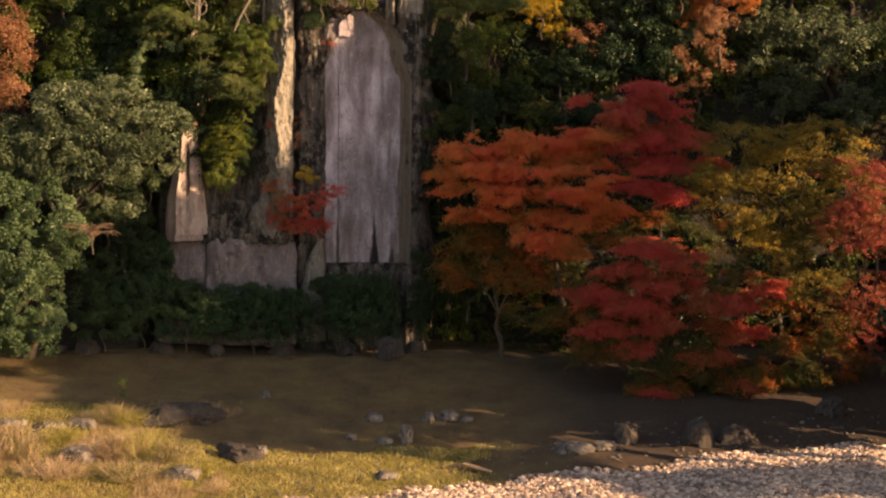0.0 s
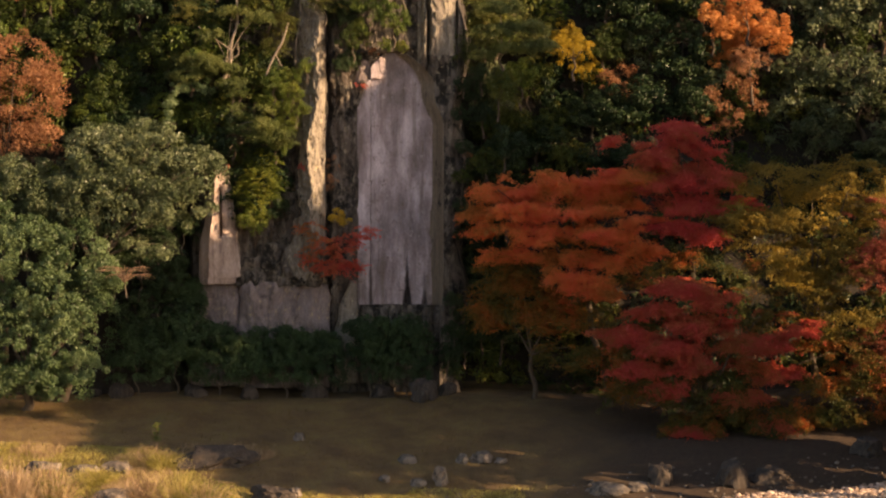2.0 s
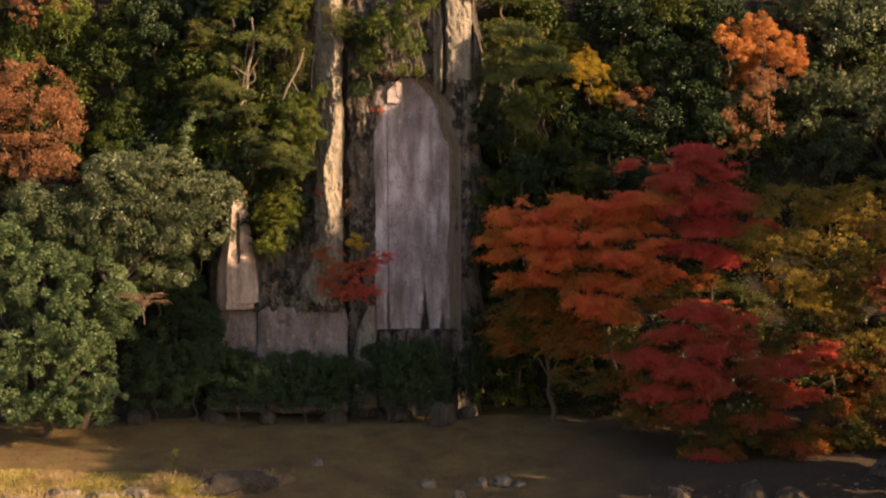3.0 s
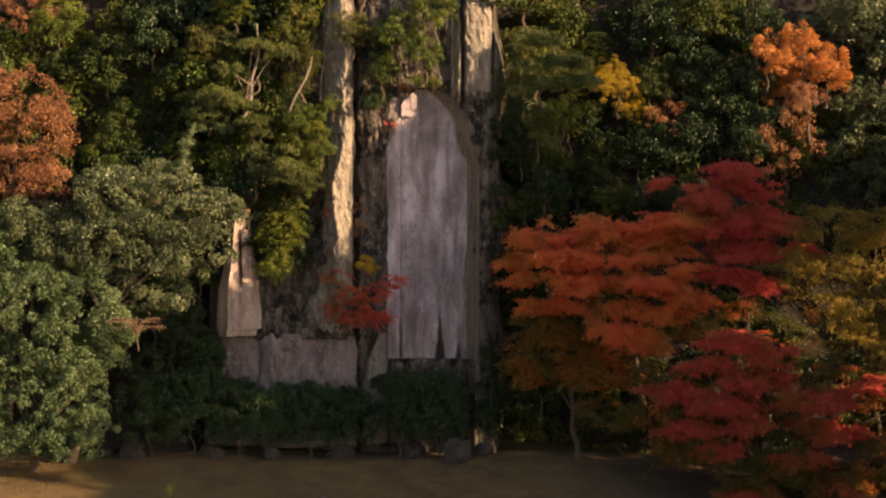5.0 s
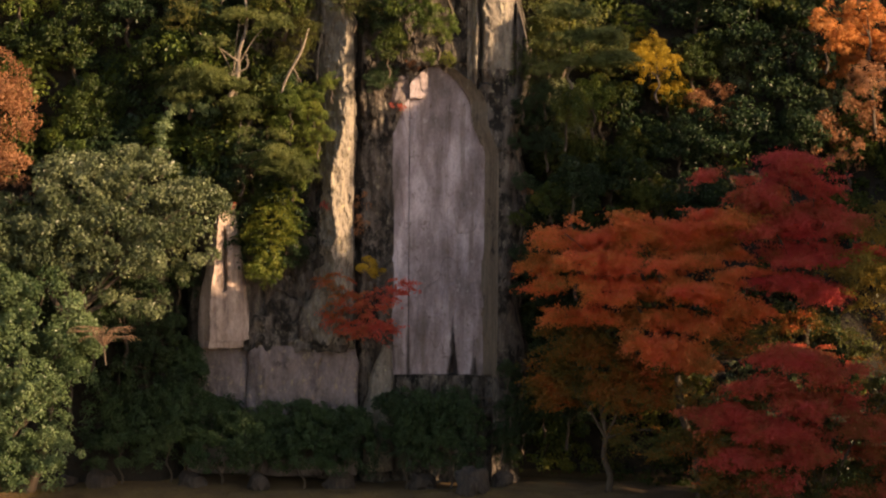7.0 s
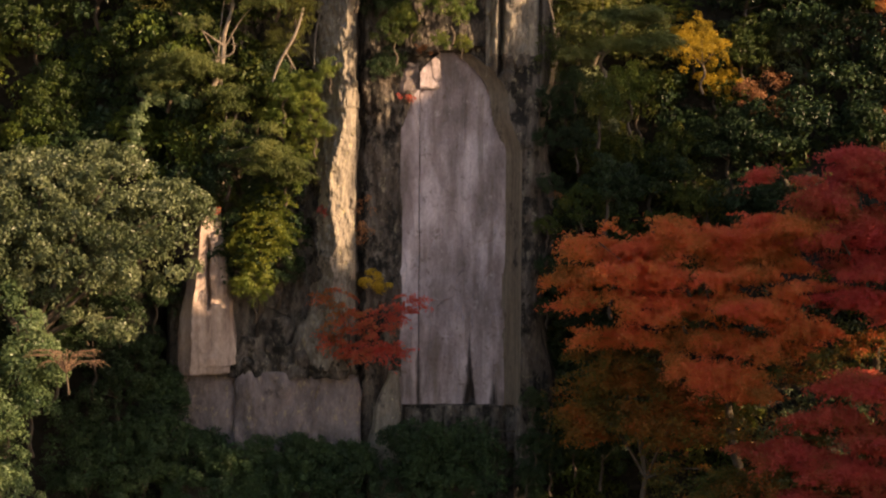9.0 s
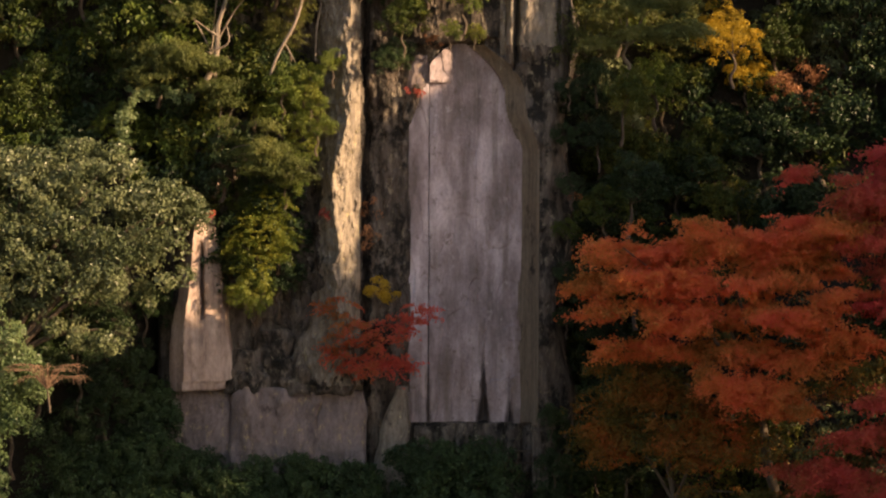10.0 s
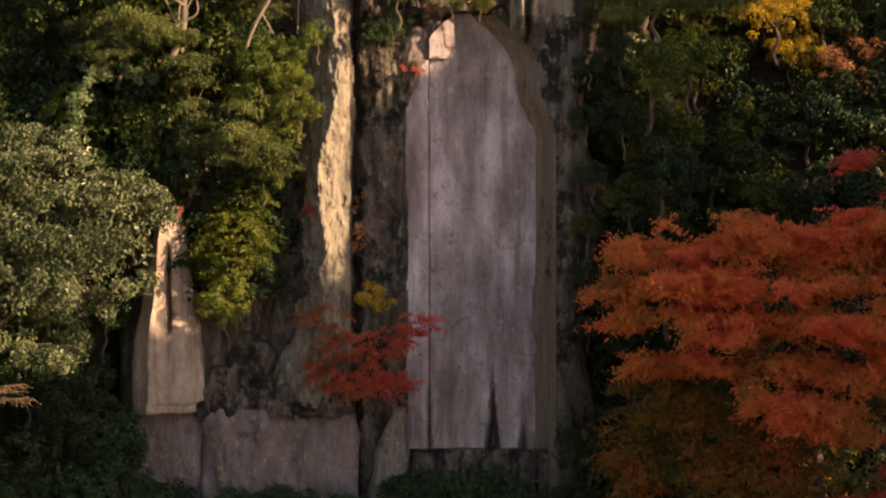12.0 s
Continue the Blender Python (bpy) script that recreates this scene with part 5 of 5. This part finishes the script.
for k, (x, y, a, b, c, label) in enumerate((
        (-0.55, -4.0, 0.75, 0.6, 0.95, "grey pointed boulder on the turf below the cliff"),
        (-6.9, -10.2, 0.3, 0.3, 0.3, "small pale stone in the shaded turf"),
        (-1.3, -13.4, 0.55, 0.4, 0.3, "grey stone in the shaded turf"),
        (2.5, -13.2, 0.6, 0.5, 0.45, "grey stone in the shaded turf"),
        (1.5, -13.4, 0.3, 0.3, 0.4, "grey stone in the shaded turf"),
        (3.4, -13.5, 0.35, 0.3, 0.22, "small grey stone in the shaded turf"),
        (0.4, -16.6, 0.4, 0.4, 0.7, "upright grey stone in the shaded turf"),
        (-0.7, -16.8, 0.45, 0.35, 0.25, "grey stone in the shaded turf"),
        (-2.4, -16.2, 0.3, 0.3, 0.25, "small grey stone in the shaded turf"),
        (-10.6, -14.2, 2.3, 0.8, 0.75, "long rock outcrop in the turf, darkened to stand for shade"),
        (-7.8, -19.0, 1.25, 0.55, 0.6, "slanted brown rock slab in sunlit grass"),
        (-6.7, -18.4, 0.4, 0.4, 0.35, "small pale stone in sunlit grass"),
        (11.3, -16.4, 0.7, 0.6, 0.85, "mossy boulder under the maples"),
        (14.7, -16.8, 0.8, 0.7, 1.05, "mossy boulder under the maples"),
        (16.8, -16.0, 1.1, 0.7, 0.6, "low dark boulder under the maples"),
        (22.2, -12.0, 0.8, 0.7, 0.7, "dark boulder under the maples"),
        (8.5, -17.9, 1.0, 0.6, 0.4, "pale flat rock at the edge of the shingle"),
        (10.2, -17.6, 0.6, 0.4, 0.35, "pale flat rock at the edge of the shingle"),
        (-19.4, -15.0, 0.96, 0.64, 0.49, "pale rock outcrop among dry grass"),
        (-17.4, -15.4, 0.88, 0.56, 0.42, "pale rock outcrop among dry grass"),
        (-15.6, -15.0, 0.80, 0.56, 0.35, "pale rock outcrop among dry grass"),
        (-21.6, -16.0, 1.04, 0.64, 0.49, "pale rock outcrop among dry grass"),
        (-15.3, -19.6, 1.0, 0.7, 0.6, "grey boulder behind the dry shrub"),
        (-10.2, -21.4, 1.0, 0.7, 0.45, "pale stone in sunlit grass"),
        (-0.6, -21.6, 0.6, 0.5, 0.3, "pale stone beside the shingle"))):
    boulder((x, y), (a, b, c), label, 3.7 * k + 1, SHADE_TONED_STONE if "dark" in label or "pointed" in label or "brown" in label or "mossy" in label else STONE, turn=0.5 * math.sin(k * 2.3))


# stones under the bushes, coloured dark where the bushes' shade falls
x = -18.5
k = 0
while x < 3.0:
    w = 0.35 + 0.45 * abs(math.sin(x * 3.3 + 1))
    boulder((x, -2.4 + 0.5 * math.sin(x * 1.9)), (w, 0.5, 0.3 + 0.35 * abs(math.sin(x * 2.7))), "stone at the foot of the bushes, darkened to stand for shade", 90 + 2.9 * k, SHADE_TONED_STONE, 0.6 * math.sin(k * 1.7), level=2)
    x += 1.5 * w + 2.6 * abs(math.sin(x * 6.1)) + 0.3
    k += 1


def shingle_material():
    m, nt, b = nodes_of("shingle_stone")
    geo = nt.nodes.new("ShaderNodeNewGeometry")
    col = ramp(nt, geo.outputs["Random Per Island"], [(0.0, (0.15, 0.098, 0.075)), (0.4, (0.33, 0.225, 0.165)), (0.8, (0.56, 0.40, 0.30)), (1.0, (0.76, 0.59, 0.46))])
    col = mix(nt, 0.4, col, ramp(nt, noise_tex(nt, 14.0), [(0.3, (0.6, 0.6, 0.6)), (0.7, (1.1, 1.1, 1.1))]), "MULTIPLY")
    nt.links.new(col, b.inputs["Base Color"])
    b.inputs["Roughness"].default_value = 0.8
    return m


def scatter_stones(name, xs, ys, radius, label, material):
    """Many loose rounded stones in one mesh."""
    bm = bmesh.new()
    bmesh.ops.create_icosphere(bm, subdivisions=1, radius=1)
    base = np.array([tuple(v.co) for v in bm.verts])
    tri = np.array([[v.index for v in f.verts] for f in bm.faces])
    bm.free()
    n = len(xs)
    size = radius * rng.uniform(0.45, 1.5, (n, 1, 1)) * np.stack([rng.uniform(0.8, 1.5, n), rng.uniform(0.7, 1.1, n), rng.uniform(0.45, 0.8, n)], -1)[:, None]
    v = base[None] * (1 + rng.uniform(-0.22, 0.22, (n, len(base), 1))) * size
    a = rng.uniform(0, 6.28, (n, 1))
    tilt = rng.normal(0, 0.35, (n, 1))
    x, y, z = v[..., 0], v[..., 1], v[..., 2]
    x, z = x * np.cos(tilt) - z * np.sin(tilt), x * np.sin(tilt) + z * np.cos(tilt)
    x, y = x * np.cos(a) - y * np.sin(a), x * np.sin(a) + y * np.cos(a)
    v = np.stack([x + xs[:, None], y + ys[:, None], z + (land(xs, ys) + size[:, 0, 2] * 0.45)[:, None]], -1)
    f = (tri[None] + (np.arange(n) * len(base))[:, None, None]).reshape(-1, 3)
    return tagged(mesh_from(name, v.reshape(-1, 3), f, material), label, "gravel", kind="stuff")


SHINGLE = shingle_material()
xs = rng.uniform(-16, 32, 60000)
ys = shore(xs) + 0.6 - rng.uniform(0, 1, len(xs)) ** 1.1 * 18.0
keep = (ys > shore(xs) + 0.1) * (rng.uniform(0, 1, len(xs)) < 0.4) + (ys <= shore(xs) + 0.1)
xs, ys = xs[keep > 0], ys[keep > 0]
scatter_stones("shingle", xs, ys, 0.12, "pale river shingle of rounded stones in low sun", SHINGLE)
xs = rng.uniform(-10, 27, 700)
ys = shore(xs) + rng.uniform(0, 1, len(xs)) ** 3 * 6
scatter_stones("loose_stones", xs, ys, 0.09, "loose stones strewn over the turf", STONE)

# driftwood boards on the shingle
m, nt, b = nodes_of("weathered_board")
nt.links.new(ramp(nt, noise_tex(nt, 3.0, (1, 12, 12)), [(0.3, (0.36, 0.20, 0.10)), (0.7, (0.55, 0.34, 0.19))]), b.inputs["Base Color"])
for dx in (0.0, 0.35):
    bm = bmesh.new()
    bmesh.ops.create_cube(bm, size=1)
    for v in bm.verts:
        v.co = Vector((v.co.x * 1.3, v.co.y * 0.2, v.co.z * 0.05))
    bmesh.ops.bevel(bm, geom=bm.edges[:], offset=0.01, segments=1, affect="EDGES")
    board = part("board", bm, m)
    px, py = 3.6 + dx, -20.6 - dx * 0.6
    board.matrix_basis = pose(px, py, float(land(px, py)) + 0.22, 14, 8, -40)
    tagged(board, "short weathered orange-brown board lying on shingle", "board", "boards on the shingle")


# ---- grass and dry growth ----
def blades(name, xs, ys, height, width, material, label, lean=0.4):
    n = len(xs)
    h = height * rng.uniform(0.5, 1.4, n)
    a = rng.uniform(0, 6.28, n)
    base = np.stack([xs, ys, land(xs, ys) - 0.02], -1)
    side = np.stack([np.cos(a), np.sin(a), 0 * a], -1) * (width * rng.uniform(0.6, 1.4, n))[:, None]
    tip = np.stack([rng.normal(0, lean, n), rng.normal(0, lean, n), np.ones(n)], -1) * h[:, None]
    v = np.stack([base - side, base + side, base + tip * 0.6 + side * 0.7, base + tip], 1)
    f = np.arange(n * 4).reshape(n, 4)
    return tagged(mesh_from(name, v.reshape(-1, 3), f, material), label, "grass", kind="stuff")


TURF = leaf_material("turf_blade", [(0.1, (0.09, 0.06, 0.022)), (0.5, (0.17, 0.12, 0.042)), (0.9, (0.26, 0.20, 0.07))], rough=0.6, through_light=0.3, patch=0.5)
xs, ys = rng.uniform(-28, 26, 90000), rng.uniform(-27, -3, 90000)
keep = (ys > shore(xs) - 0.6 * rng.uniform(0, 1, len(xs))) & (xs < 5 + rng.uniform(-3, 3, len(xs)))
blades("turf", xs[keep], ys[keep], 0.11, 0.012, TURF, "short yellow-green autumn turf", 0.5)
xs, ys = rng.uniform(-28, -8, 60000), rng.uniform(-25, -11.5, 60000)
keep = fbm(xs * 0.35, ys * 0.35, seed=77) > 0.02
blades("dry_grass", xs[keep], ys[keep], 0.3, 0.012, DRY, "tufts of dry straw-coloured grass", 0.35)

# longer yellow grass; its colour is also raised to brighten the sunlit strip
STRAW = leaf_material("sunlit_turf_blade", [(0.1, (0.22, 0.20, 0.05)), (0.5, (0.44, 0.37, 0.11)), (0.9, (0.62, 0.50, 0.22))], rough=0.6, through_light=0.35, patch=0.6)
xs, ys = rng.uniform(-28, 7, 130000), rng.uniform(-26.5, -10, 130000)
keep = (ys > shore(xs) - 0.4) & (ys < -17.5 + 6.0 * step(-9, -16, xs) + 1.2 * fbm(xs * 0.5, ys * 0.5, seed=91)) & (xs < 3.5 + 5 * fbm(xs * 0.3, ys * 0.6, seed=93) + rng.normal(0, 0.8, len(xs)))
blades("yellow_turf", xs[keep], ys[keep], 0.15, 0.016, STRAW, "yellowing longer turf towards the river, paled to carry the sunlit strip", 0.45)
for k, (x, y, a, c) in enumerate(((-12.4, -19.2, 1.6, 1.4), (-11.0, -19.6, 1.2, 1.0), (-13.8, -19.4, 1.2, 1.1), (-14.3, -14.4, 1.1, 0.9), (-13.3, -15.0, 0.9, 0.8), (-18.4, -19.6, 1.2, 1.9), (-20.0, -20.0, 1.3, 2.0), (-21.4, -19.4, 1.3, 1.9), (-16.6, -16.6, 1.1, 0.7), (-12.8, -21.6, 1.6, 0.9), (-16.4, -21.6, 1.7, 1.0), (-19.2, -17.0, 1.1, 0.8), (-9.6, -20.8, 0.9, 0.6))):
    origin = Vector((x, y, float(land(x, y))))
    ob = empty("dry_shrub", origin, "dry straw-coloured shrub with thin stems in the sun", "shrub", "dry shrubs on the bank")
    for j in range(9):
        w = j * 2.4
        r = a * math.sqrt((j + 0.5) / 9)
        tip = Vector((math.cos(w) * r, math.sin(w) * r * 0.7, c * (1.35 - 0.5 * r / a)))
        tube("stem", [(tip.x * 0.35, tip.y * 0.35, -0.05), tip * 0.6, tip], [0.022, 0.016, 0.008], TWIG, ob, 5)
    n = 420
    w, r = rng.uniform(0, 6.28, n), a * np.sqrt(rng.uniform(0, 1, n))
    foot = np.stack([np.cos(w) * r * 0.75, np.sin(w) * r * 0.5, np.full(n, -0.05)], -1)
    tall = c * rng.uniform(0.35, 1.25, n) * (1.05 - 0.45 * (r / a) ** 2)
    tip = foot * np.array((1.5, 1.5, 0)) + np.stack([rng.normal(0, 0.34 * a, n), rng.normal(0, 0.25 * a, n), tall], -1)
    side = np.stack([np.cos(w * 3), np.sin(w * 3), 0 * w], -1) * 0.011
    mid = foot * 0.4 + tip * 0.6 + rng.normal(0, 0.05, (n, 3))
    quads = np.stack([foot - side, foot + side, mid + side, mid - side, mid - side, mid + side, tip + side * 0.3, tip - side * 0.3], 1).reshape(-1, 3)
    tagged(mesh_from("straw", quads, np.arange(n * 8).reshape(-1, 4), DRY if k % 4 else STRAW, ob), kind="stuff")
    m = 1900
    pick = rng.integers(0, n, m)
    crown("foliage", (mid[pick] + (tip[pick] - mid[pick]) * rng.uniform(-0.7, 1.0, (m, 1)) + rng.normal(0, 0.11, (m, 3)), unit(rng.normal(size=(m, 3)))), 0.085, 0.45, (STRAW, YELLOW_GREEN, DRY, STRAW)[k % 4], ob)
# tall shoot that stands over the bank
o = Vector((-14.0, -13.6, float(land(-14.0, -13.6))))
ob = empty("tall_weed", o, "tall pale weed with leaves along its stem", "plant")
tube("stem", [(0, 0, -0.1), (0.1, 0, 0.9), (0.05, 0, 1.9)], [0.03, 0.022, 0.01], TWIG, ob, 5)
zz = rng.uniform(0.9, 1.9, 160)
crown("foliage", (np.stack([0.08 + rng.normal(0, 0.10, 160), rng.normal(0, 0.1, 160), zz], -1), unit(rng.normal(size=(160, 3)))), 0.13, 0.4, YELLOW_GREEN, ob)
